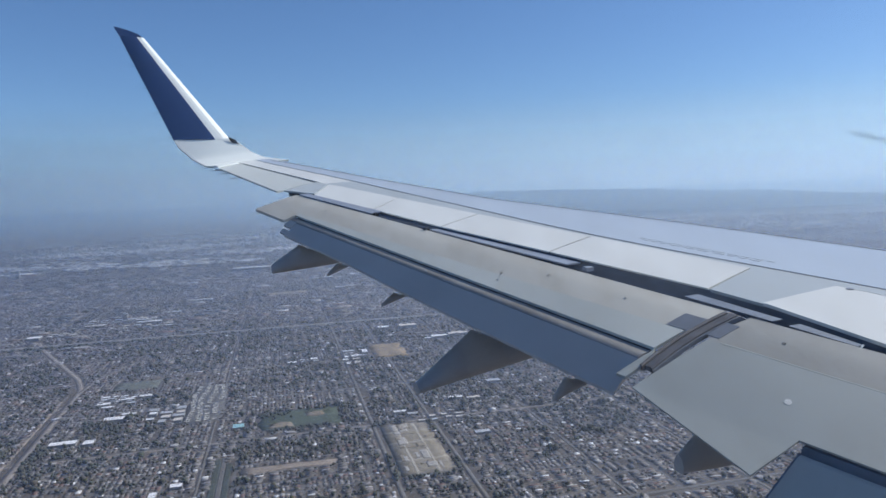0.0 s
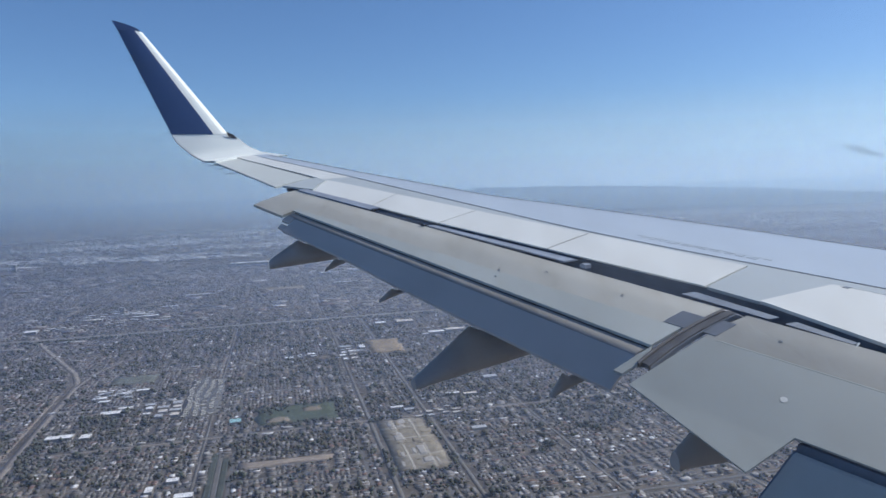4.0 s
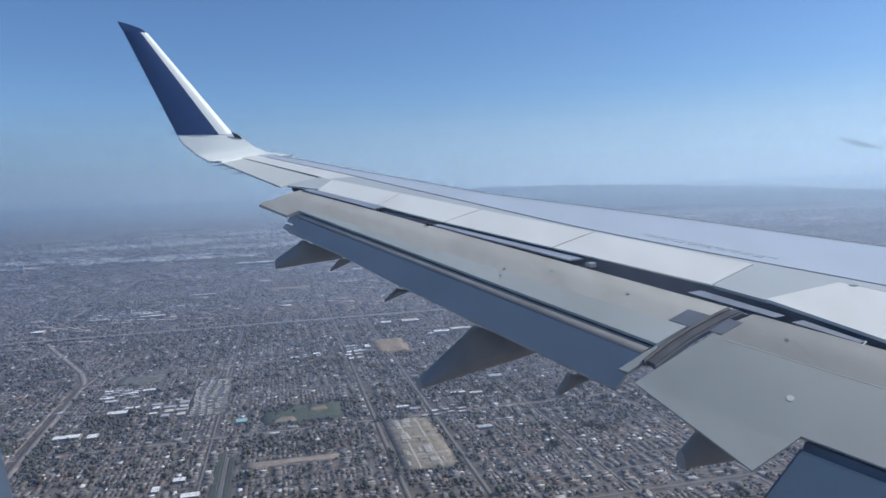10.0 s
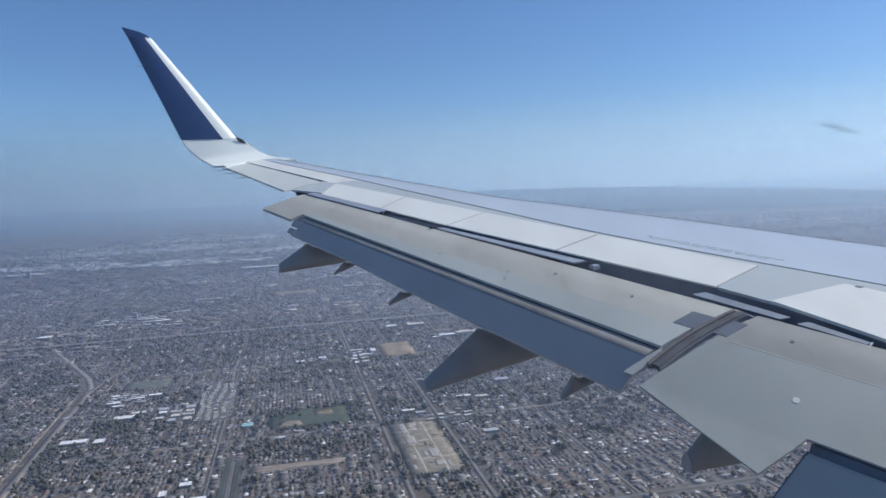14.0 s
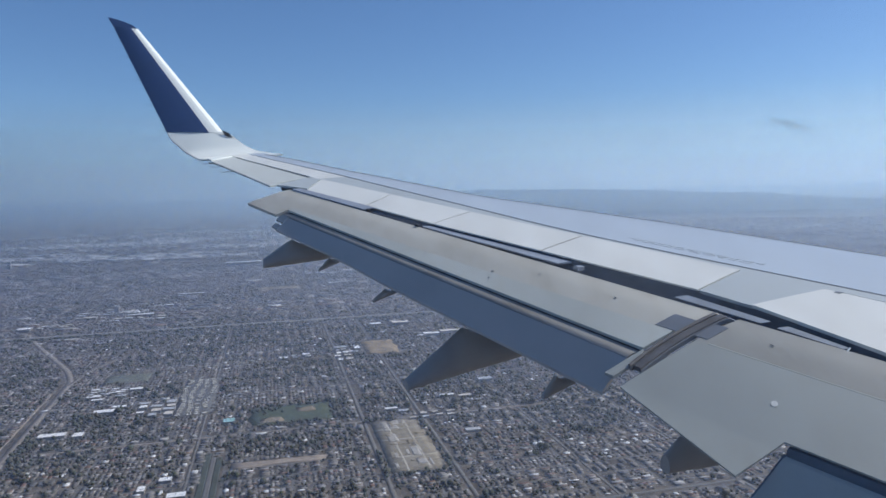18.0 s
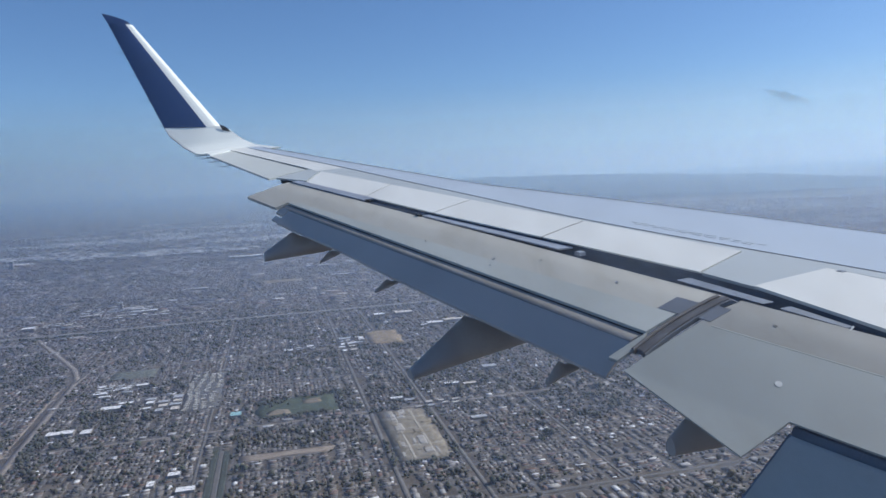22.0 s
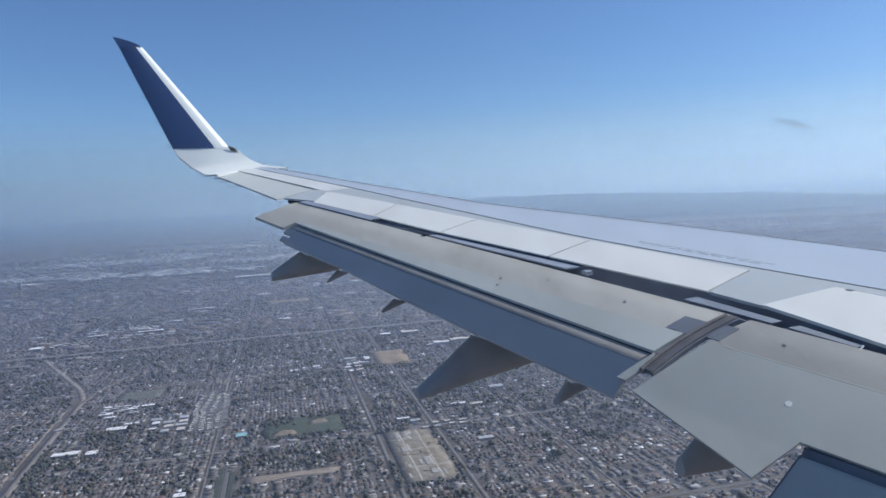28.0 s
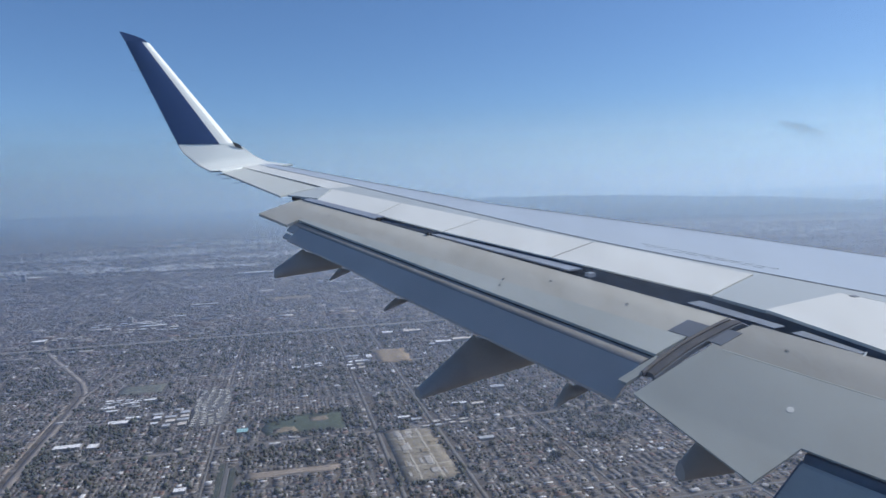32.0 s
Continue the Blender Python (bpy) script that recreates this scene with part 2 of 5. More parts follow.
def rod(a, b, r0, r1=None, sides=8):
    """A round bar between two aircraft points."""
    bm = bmesh.new()
    a, b = air(*a), air(*b)
    q = (b - a).to_track_quat("Z", "Y")
    ends = []
    for c, r in ((a, r0), (b, r0 if r1 is None else r1)):
        ends.append([bm.verts.new(c + q @ Vector((r * math.cos(k * math.tau / sides), r * math.sin(k * math.tau / sides), 0))) for k in range(sides)])
    for k in range(sides):
        bm.faces.new((ends[0][k], ends[0][(k + 1) % sides], ends[1][(k + 1) % sides], ends[1][k]))
    bm.faces.new(ends[0][::-1])
    bm.faces.new(ends[1])
    return bm


# ---- the wing's form ----
def chord_line(s, d):
    """f at the distance d behind the wing's reference leading line."""
    return 7.6 - 0.51 * s - d


def skin_z(s, f):
    d = max(0.0, 7.6 - 0.51 * s - f)
    return -1.44 + 0.19 * s - 0.03 * d - 0.018 * d * d


LEAD = [(0.2, 8.70), (2.5, 6.91), (4.35, 5.50), (5.77, 4.52), (7.4, 3.31), (9.36, 2.29), (10.74, 1.62), (11.3, 1.30)]
LINE = [(0.2, 0.98), (3.65, 1.08), (4.97, 1.145), (5.7, 1.15), (6.23, 1.12), (7.0, 1.045), (8.3, 0.935), (9.15, 0.85), (10.93, 0.75), (11.5, 0.70)]   # seam behind the forward skin


def flap_front(s):
    return 3.414 - 0.4363 * (s - 3.767)


def flap_z(s, aft, camber=0.012):
    """The extended flap's upper face, aft metres behind its front line, 21 degrees down."""
    return -0.884 + 0.19766 * (s - 3.767) - 0.3839 * aft + camber * math.sin(math.pi * min(1, max(0, aft / 0.9)))


def flap_pt(s, aft, up=0.0):
    return (s, flap_front(s) - aft, flap_z(s, aft) + up)


wing = tagged(new("airplane_wing"), "grey jet airliner wing with extended flaps and upswept winglet", "airplane wing")
wing.location = (0, 0, 0)

# forward skin with its rounded nose
grid = []
for s in steps(0.25, 11.42, 44):
    le, ln = curve(s, LEAD), chord_line(s, curve(s, LINE))
    z0 = skin_z(s, le)
    row = [(s, le + 0.03, z0 - 0.20), (s, le + 0.06, z0 - 0.12), (s, le + 0.05, z0 - 0.06), (s, le + 0.02, z0 - 0.015)]
    row += [(s, f, skin_z(s, f)) for f in steps(le, ln, 8)]
    grid.append(row)
part("forward_skin", shell(grid, 0.012), skin_paint, wing, "smooth grey forward skin panel", smooth=False)
g = []
for s in steps(3.0, 11.2, 40):
    le = curve(s, LEAD)
    g.append([(s, f, skin_z(s, f) + 0.002) for f in (le - 0.012, le - 0.045)])
part("leading_edge_joint", shell(g, 0.004), patch_paint, wing, "thin dark joint along the leading edge")
# strip of skin between the seam and the spoilers
grid = []
for s in steps(0.25, 11.3, 40):
    a, b = curve(s, LINE) + 0.030, max(1.235 if s < 9.1 else curve(s, [(9.1, 1.22), (11.3, 1.02)]), 0)
    grid.append([(s, chord_line(s, d), skin_z(s, chord_line(s, d))) for d in steps(a, b, 2)])
part("rear_skin_strip", shell(grid[:33], 0.012), strip_paint, wing)
part("rear_skin_strip", shell(grid[32:], 0.012), white_paint, wing, "white skin strip ahead of the aileron")
# black strip laid in the seam to paint its shade
g = [[(s, chord_line(s, d), skin_z(s, chord_line(s, d)) - 0.004) for d in (curve(s, LINE) + 0.001, curve(s, LINE) + 0.029)] for s in steps(0.3, 11.1, 40)]
part("seam_shade", shell(g, 0.008), rubber_gap_black, wing, "black strip as the shade in the skin seam")
# inner structure under the seams; its dark colour paints the shade seen in them
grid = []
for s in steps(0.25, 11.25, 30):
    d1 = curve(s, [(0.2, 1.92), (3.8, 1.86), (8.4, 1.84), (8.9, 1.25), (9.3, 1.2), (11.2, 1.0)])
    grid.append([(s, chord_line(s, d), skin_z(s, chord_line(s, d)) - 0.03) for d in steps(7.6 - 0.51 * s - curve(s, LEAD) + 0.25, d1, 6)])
part("wing_box", shell(grid, [lerp(0.42, 0.1, i / 30) for i in range(31)]), gap_shade, wing, "inner wing box, coloured dark as the shade in the gaps")
# lower skin
grid = []
for i, s in enumerate(steps(0.25, 11.3, 20)):
    th = lerp(0.5, 0.15, i / 20)
    le = curve(s, LEAD)
    grid.append([(s, f, skin_z(s, f) - th * (0.45 + 0.55 * math.sin(math.pi * k / 6))) for k, f in enumerate(steps(le + 0.05, chord_line(s, 1.75 if s < 9 else 1.35), 6))])
part("lower_skin", shell(grid, 0.012), skin_paint, wing)


def surface_panel(name, te, fr, d_te, d_fr, material, label="", up=0.012, thick=0.022, gap=0.006, n=6, m=5):
    """A hinged panel; te and fr: its s range at the trailing and the front edge (outboard, inboard)."""
    g = []
    for u in steps(0, 1, n):
        row = []
        for v in steps(0, 1, m):
            s = lerp(lerp(fr[0] - gap, fr[1] + gap, u), lerp(te[0] - gap, te[1] + gap, u), v)
            d = lerp(lerp(d_fr[0], d_fr[1], u), lerp(d_te[0], d_te[1], u), v)
            f = chord_line(s, d)
            row.append((s, f, skin_z(s, f) + up))
        g.append(row)
    return part(name, shell(g, thick), material, wing, label)


SPOILER_TE, SPOILER_FR = [8.55, 7.55, 6.60, 5.44, 4.18], [9.03, 7.90, 6.83, 5.64, 4.37]
SPOILER_D = [1.76, 1.80, 1.86, 1.88, 1.90]
for i in range(4):
    surface_panel("spoiler", (SPOILER_TE[i], SPOILER_TE[i + 1]), (SPOILER_FR[i], SPOILER_FR[i + 1]), (SPOILER_D[i], SPOILER_D[i + 1]), (1.235, 1.235), white_paint, "white painted spoiler panel lying flush", up=0.006, gap=0.008, thick=0.012)
for i in range(1, 4):
    g = []
    for u in steps(0, 1, 6):
        q, d = lerp(SPOILER_FR[i], SPOILER_TE[i], u), lerp(1.235, SPOILER_D[i], u)
        g.append([(q + o, chord_line(q + o, d), skin_z(q + o, chord_line(q + o, d)) + 0.002) for o in (-0.009, 0.009)])
    part("spoiler_joint", shell(g, 0.004), seal_metal, wing, "brown dirty joint between two spoilers")
surface_panel("fixed_panel", (4.18, 3.80), (4.37, 3.80), (1.90, 1.95), (1.24, 1.24), strip_paint, "grey fixed panel between the spoilers", up=0.004)
surface_panel("spoiler", (3.80, 2.2), (3.80, 2.35), (1.97, 2.42), (1.30, 1.34), white_paint, "wide white painted inboard spoiler panel", up=0.02)
surface_panel("spoiler", (2.2, 0.9), (2.35, 0.9), (2.42, 2.8), (1.34, 1.4), white_paint, "wide white painted inboard spoiler panel", up=0.02)
surface_panel("outer_fixed_panel", (9.00, 8.62), (9.25, 9.03), (1.82, 1.70), (1.24, 1.24), strip_paint, up=0.004)
surface_panel("aileron", (10.95, 9.0), (11.16, 9.25), (1.49, 1.90), (1.07, 1.27), strip_white, "pale grey aileron with static wicks", up=0.0)
surface_panel("tip_block", (11.12, 10.95), (11.30, 11.16), (1.46, 1.49), (1.04, 1.07), winglet_white, "bright white block beside the aileron", up=0.02)
g = [[(s, chord_line(s, d + o), skin_z(s, chord_line(s, d)) - 0.004) for o in (-0.018, 0.018)] for s in steps(9.2, 11.3, 12) for d in (lerp(1.255, 1.04, (s - 9.25) / 2.05),)]
# dark plate that puts the notch's shade into colour
g = [[(s, chord_line(s, d), skin_z(s, chord_line(s, d)) - 0.03) for d in (1.50, 1.74)] for s in (8.72, 9.04)]
part("aileron_notch_shade", shell(g, 0.05), rubber_gap_black, wing, "dark plate as the shade in the notch beside the aileron")
# black strip for the shade in the aileron's front gap
g = [[(s, chord_line(s, d + o), skin_z(s, chord_line(s, d)) - 0.004) for o in (-0.018, 0.018)] for s in steps(9.2, 11.3, 12) for d in (lerp(1.255, 1.04, (s - 9.25) / 2.05),)]
part("aileron_gap_shade", shell(g, 0.01), rubber_gap_black, wing, "black strip as the shade in the gap ahead of the aileron")

# cove behind the spoilers; the flap gap's shade is in its dark colour
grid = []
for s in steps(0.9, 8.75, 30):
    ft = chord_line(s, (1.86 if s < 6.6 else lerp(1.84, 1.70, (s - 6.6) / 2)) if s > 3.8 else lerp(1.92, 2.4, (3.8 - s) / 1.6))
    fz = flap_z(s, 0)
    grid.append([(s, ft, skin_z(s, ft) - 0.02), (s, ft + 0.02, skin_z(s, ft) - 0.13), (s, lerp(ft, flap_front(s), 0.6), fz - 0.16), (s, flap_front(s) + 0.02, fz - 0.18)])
part("flap_cove", shell(grid, 0.02), gap_shade, wing, "cove with the flap gap's shade as dark blue colour")


def black_aft(s):
    return 0.334 + 0.0465 * (8.137 - s)


def nose_row(s, reach, n, start=0.0):
    row = []
    if start == 0.0:
        p = flap_pt(s, 0)
        row += [(s, p[1] + 0.11, p[2] - 0.14), (s, p[1] + 0.13, p[2] - 0.08), (s, p[1] + 0.10, p[2] - 0.03), (s, p[1] + 0.05, p[2] - 0.002)]
    return row + [flap_pt(s, a, -0.014 * max(0.0, 1 - a / 0.17) ** 2) for a in steps(start, reach, n)]


# outboard flap
flap = part("outboard_flap", shell([nose_row(s, 0.29, 8) for s in steps(3.80, 8.72, 30)], 0.03), brightened_nose_paint, wing, "worn warm grey front of the lowered flap", smooth=True)
g = []
for s in steps(3.86, 8.11, 30):
    g.append([flap_pt(s, a, 0.003) for a in steps(0.2935, black_aft(s), 4)])
part("flap_rear_panel", shell(g, 0.02), brightened_flap_paint, flap, "pale grey rear flap skin")
g = []
for s in steps(8.115, 8.735, 4):
    g.append([flap_pt(s, a, 0.002) for a in steps(0.2935, lerp(0.468, 0.437, (s - 8.115) / 0.62), 4)])
part("flap_tip", shell(g, 0.03), brightened_nose_paint, flap, "bare worn flap tip")


def aft_pt(s, aft, up=0.0, slope=0.90):
    a = black_aft(s) + 0.02
    p = flap_pt(s, a)
    return (s, p[1] - aft, p[2] - 0.018 + up - slope * aft)


# aft flap: lit rounded nose, then a steep face
g = []
for s in steps(3.88, 8.13, 24):
    p = aft_pt(s, 0)
    n_ = curve(s, [(3.88, 0.085), (8.13, 0.045)])
    g.append([(s, p[1] + 0.05, p[2] - 0.05), (s, p[1] + 0.03, p[2] - 0.012), (s, p[1] + 0.01, p[2] + 0.002), (s, p[1] - n_ * 0.5, p[2] - 0.010), (s, p[1] - n_ * 0.85, p[2] - 0.022), (s, p[1] - n_, p[2] - 0.034)])
aft = part("aft_flap", shell(g, 0.01), aft_nose_paint, wing, "steeply lowered aft flap", smooth=True)
g = []
for s in steps(3.88, 7.98, 24):
    c = curve(s, [(3.88, 0.274), (5.0, 0.250), (6.1, 0.223), (6.85, 0.192), (7.98, 0.180)])
    p = aft_pt(s, 0)
    n_ = curve(s, [(3.88, 0.085), (8.13, 0.045)])
    g.append([(s, p[1] - n_ - 0.002 - a, lerp(p[2] - 0.036, p[2] - 0.026 - 0.88 * (c - 0.03), a / (c - n_ + 0.006)) - 0.15 * a * (c - n_ - a)) for a in steps(0, c - n_ + 0.006, 4)])
part("aft_flap_skin", shell(g, 0.02), aft_paint, aft, "blue-grey aft flap face in shade")
for s1, a0, a1 in ((8.13, 0.047, 0.105), (8.09, 0.135, 0.175)):
    g = [[(s, p[1] - a, p[2] + 0.02 - 0.95 * a) for a in steps(a0, a1, 2)] for s in steps(7.982, s1, 2) for p in (aft_pt(s, 0),)]
    part("aft_flap_end", shell(g, 0.02), aft_paint, aft, "stepped end of the aft flap")
# black strip painting the shade between the two flaps
g = [[(s, p[1] + 0.03, p[2] - 0.03), (s, p[1] - 0.01, p[2] - 0.03)] for s in steps(3.86, 8.12, 20) for p in (flap_pt(s, black_aft(s)),)]
part("flap_gap_shade", shell(g, 0.02), rubber_gap_black, flap, "black strip as the shade between flap and aft flap")

# inboard flap
g = []
for s in steps(0.9, 3.70, 24):
    g.append(nose_row(s, 0.31, 8))
inner = part("inboard_flap", shell(g, 0.03), nose_paint, wing, "worn warm grey front of the inboard flap", smooth=True)
g = [[flap_pt(s, a, 0.003) for a in steps(0.314, 0.83, 5)] for s in steps(0.9, 3.695, 16)]
part("flap_rear_panel", shell(g, 0.010), flap_paint, inner, "flat pale grey flap skin")
g = [[flap_pt(s, a, 0.003) for a in steps(0.8301, curve(s, [(2.832, 1.163), (3.695, 0.898)]), 4)] for s in steps(2.834, 3.695, 10)]
part("flap_trailing_panel", shell(g, 0.010), flap_paint, inner)
g = []
for s in steps(0.9, 2.808, 8):
    q = flap_pt(s, 0.83)
    row = [(s, q[1] - 0.010, q[2] - 0.12), (s, q[1] - 0.012, q[2] - 0.078), (s, q[1] - 0.024, q[2] - 0.062), (s, q[1] - 0.050, q[2] - 0.070)]
    row += [(s, q[1] - a, q[2] - 0.070 - 0.87 * (a - 0.050)) for a in steps(0.09, 0.46, 4)]
    g.append(row)
# lighter paint copy brightens this face, which lies in deep shade
part("inner_aft_flap", shell(g, 0.03), brightened_flap_paint, inner, "blue-grey aft flap under the inboard flap")
# dark sheet added as the shade in the gap
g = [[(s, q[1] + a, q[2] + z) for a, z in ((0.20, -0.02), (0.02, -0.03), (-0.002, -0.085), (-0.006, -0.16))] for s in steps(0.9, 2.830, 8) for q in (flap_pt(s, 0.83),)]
part("aft_flap_gap_shade", shell(g, 0.006), gap_shade, inner, "dark sheet as the shade in the gap ahead of the aft flap")
# dark strip added as the shade along the flap's end
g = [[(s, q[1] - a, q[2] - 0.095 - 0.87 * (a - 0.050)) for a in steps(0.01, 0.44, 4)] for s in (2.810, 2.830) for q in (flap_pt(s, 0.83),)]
part("aft_flap_end_shade", shell(g, 0.02), gap_shade, inner, "dark strip as the shade at the end of the aft flap")
g = [[flap_pt(s, a, 0.0036) for a in (0.304, 0.311)] for s in steps(0.9, 3.62, 12)]
part("flap_seam", shell(g, 0.003), brightened_flap_paint, inner, "thin pale crease between the flap skins")
# end seal between the two flaps: two soft rails with a dark joint, and the flap's edge plate
for o0, o1, wide, high, m_, a1 in ((3.775, 3.735, 0.045, 0.013, seal_metal, 0.71), (3.815, 3.775, 0.014, 0.017, seal_metal, 0.72), (3.735, 3.70, 0.012, 0.008, patch_paint, 0.72), (3.755, 3.745, 0.022, 0.004, rubber_gap_black, 0.70)):
    g = []
    for a in steps(-0.06, a1, 14):
        u = (a + 0.06) / 0.9
        s = lerp(o0, o1, u) + 0.030 * math.sin(math.pi * u)
        p = flap_pt(s, a)
        dip = -0.05 * max(0, -a) / 0.06
        g.append([(s - wide, p[1], p[2] + high * 0.35 + dip), (s - wide * 0.5, p[1], p[2] + high * 0.85 + dip), (s, p[1], p[2] + high + dip), (s + wide * 0.5, p[1], p[2] + high * 0.85 + dip), (s + wide, p[1], p[2] + high * 0.35 + dip)])
    part("flap_end_seal", shell(g, 0.03), m_, inner, smooth=False)
g = [[flap_pt(s, a, 0.004) for a in steps(a0, 0.84, 4)] for s, a0 in ((3.79, 0.66), (3.82, 0.60), (3.85, 0.54))]
part("flap_edge_plate", shell(g, 0.02), flap_paint, flap, "pale plate on the flap's inner end")
for s0, s1, a0, a1 in ((3.83, 3.985, 0.12, 0.285), (3.655, 3.735, 0.10, 0.27)):
    part("rub_patch", shell([[flap_pt(s, a, 0.0035) for a in steps(a0, a1, 2)] for s in steps(s0, s1, 2)], 0.003), patch_paint, flap if s0 > 3.8 else inner, "dark grey rub patch")


# flap-track fairings
def fairing(s, top, low, half, label, deep=1.10):
    """A drooped canoe-shaped body: upper and lower lines as (f, z) lists, from tail to nose."""
    s, half = s * deep, half * deep
    top, low = ([(f * deep, z * deep) for f, z in side] for side in (top, low))
    bm = bmesh.new()
    rings = []
    tail, nose = min(top[0][0], low[0][0]), top[-1][0]
    for f in sorted({p[0] for p in top + low} | set(steps(tail, nose, 8))):
        u = (f - tail) / (nose - tail)
        zt, zl = curve(f, top), curve(f, low)
        w, h = half * lerp(0.5, 1.0, min(1.0, u * 2.0)), zt - zl
        side = [(0.12, 0.0), (0.40, 0.08), (0.66, 0.22), (0.86, 0.42), (0.95, 0.62), (0.90, 0.80), (0.72, 0.92), (0.45, 0.985), (0.15, 1.0)]
        pts = [(-a, b) for a, b in side] + [(a, b) for a, b in reversed(side)]
        rings.append([bm.verts.new(air(s + a * w, f, zt - b * h)) for a, b in pts])
    n_ = len(rings[0])
    for a, b in zip(rings, rings[1:]):
        for k in range(n_):
            bm.faces.new((a[k], a[(k + 1) % n_], b[(k + 1) % n_], b[k]))
    bm.faces.new(rings[0][::-1])
    bm.faces.new(rings[-1])
    return part("flap_track_fairing", bm, fairing_paint, wing, label, smooth=True)


fairing(5.05, [(1.562, -1.405), (2.035, -1.045), (2.14, -1.09), (3.2, -1.0)], [(1.58, -1.475), (2.52, -1.31), (3.2, -1.10)], 0.17, "large grey flap-track fairing under the flap", 1.15)
fairing(7.61, [(0.830, -0.64), (1.135, -0.445), (1.22, -0.495), (2.0, -0.50)], [(0.838, -0.735), (1.44, -0.685), (2.0, -0.60)], 0.11, "grey flap-track fairing near the flap tip", 1.05)
fairing(6.97, [(1.292, -0.718), (1.400, -0.612), (1.44, -0.63), (1.9, -0.60)], [(1.295, -0.74), (1.53, -0.65), (1.9, -0.62)], 0.05, "small grey hinge fairing")
fairing(6.08, [(1.600, -0.932), (1.715, -0.84), (1.76, -0.86), (2.2, -0.82)], [(1.604, -0.955), (1.864, -0.865), (2.2, -0.85)], 0.06, "small grey hinge fairing")
fairing(4.23, [(2.288, -1.399), (2.385, -1.272), (2.43, -1.30), (2.75, -1.28)], [(2.29, -1.43), (2.56, -1.325), (2.75, -1.31)], 0.06, "small grey hinge fairing")
fairing(3.2, [(2.50, -1.50), (2.62, -1.40), (2.7, -1.42), (3.3, -1.28)], [(2.52, -1.605), (2.84, -1.61), (3.3, -1.42)], 0.09, "grey flap-track fairing under the inboard flap")

# ---- winglet ----
winglet = new("winglet")
winglet.parent = wing
winglet["label"] = "upswept blended winglet with navy blue face"
TE_BLEND = [(11.08, 0.55, 0.592), (11.16, 0.45, 0.597), (11.45, 0.36, 0.62), (11.56, 0.19, 0.73), (11.62, -0.005, 0.92), (11.652, -0.062, 1.035)]
LE_BLEND = [(11.17, 1.585, 0.668), (11.30, 1.47, 0.690), (11.50, 1.23, 0.745), (11.59, 1.06, 0.835), (11.64, 0.89, 0.985), (11.655, 0.77, 1.05)]


def winglet_grid(te, le, n, bulge):
    g = []
    for a, b in zip(te, le):
        a, b = Vector(a), Vector(b)
        g.append([tuple(a.lerp(b, u) - Vector((bulge, 0, 0)) * math.sin(math.pi * u)) for u in steps(0, 1, n)])
    return g


def side_shell(grid, thick):
    """Like shell, but thick along the outboard axis."""
    bm = bmesh.new()
    n, m = len(grid), len(grid[0])
    A = [[bm.verts.new(air(*p)) for p in row] for row in grid]
    B = [[bm.verts.new(air(p[0] + thick * (0.15 + math.sin(math.pi * j / (m - 1))), p[1], p[2] - thick * 0.4)) for j, p in enumerate(row)] for row in grid]
    for i in range(n - 1):
        for j in range(m - 1):
            bm.faces.new((A[i][j], A[i + 1][j], A[i + 1][j + 1], A[i][j + 1]))
            bm.faces.new((B[i][j], B[i][j + 1], B[i + 1][j + 1], B[i + 1][j]))
        bm.faces.new((A[i][0], B[i][0], B[i + 1][0], A[i + 1][0]))
        bm.faces.new((A[i][-1], A[i + 1][-1], B[i + 1][-1], B[i][-1]))
    for j in range(m - 1):
        bm.faces.new((A[0][j], A[0][j + 1], B[0][j + 1], B[0][j]))
        bm.faces.new((A[-1][j], B[-1][j], B[-1][j + 1], A[-1][j + 1]))
    return bm


def dense(pts, k):
    out = []
    for a, b in zip(pts, pts[1:]):
        out += [tuple(Vector(a).lerp(Vector(b), i / k)) for i in range(k)]
    return out + [pts[-1]]


part("winglet_root", side_shell(winglet_grid(dense(TE_BLEND, 3), dense(LE_BLEND, 3), 8, 0.01), 0.05), winglet_white, winglet, "glossy white curved winglet root", smooth=True)


def blade(z):
    """Trailing edge, blue edge and leading edge f of the blade at a height, and its s."""
    u = (z - 1.035) / (2.672 - 1.035)
    return 11.55 + 0.3 * (z - 0.7), lerp(-0.062, -0.735, u), lerp(0.54, -0.50, u), lerp(0.765, -0.40, u)


g, e = [], []
for z in steps(1.038, 2.672, 14):
    s, t, m_, l = blade(z)
    g.append([(s - 0.02 * math.sin(math.pi * u * 0.8), lerp(t, m_, u), z) for u in steps(0, 1, 6)])
    e.append([(s - 0.012, m_ + 0.003, z), (s - 0.009, lerp(m_, l, 0.35), z), (s - 0.002, lerp(m_, l, 0.62), z), (s + 0.018, lerp(m_, l, 0.84), z), (s + 0.045, l, z)])
part("blue_face", side_shell(g, 0.05), navy_paint, winglet, "navy blue painted winglet face")
part("leading_edge", side_shell(e, 0.05), winglet_white, winglet, "white winglet leading edge")
g = []
for u in steps(0, 1, 6):
    z = lerp(2.675, 2.83, u)
    s = 11.55 + 0.3 * (z - 0.7)
    t = lerp(-0.738, -0.815, u)
    l = lerp(-0.43, -0.80, u ** 1.6)
    g.append([(s - 0.012, lerp(t, l, v), z) for v in steps(0, 1, 4)])
part("tip_cap", side_shell(g, 0.03), navy_paint, winglet, "rounded navy blue tip cap")
part("position_light", side_shell([[(11.62, 0.775, 0.995), (11.62, 0.885, 0.965)], [(11.63, 0.735, 1.07), (11.63, 0.83, 1.03)]], 0.03), rubber_gap_black, winglet, "dark lens of the position light")

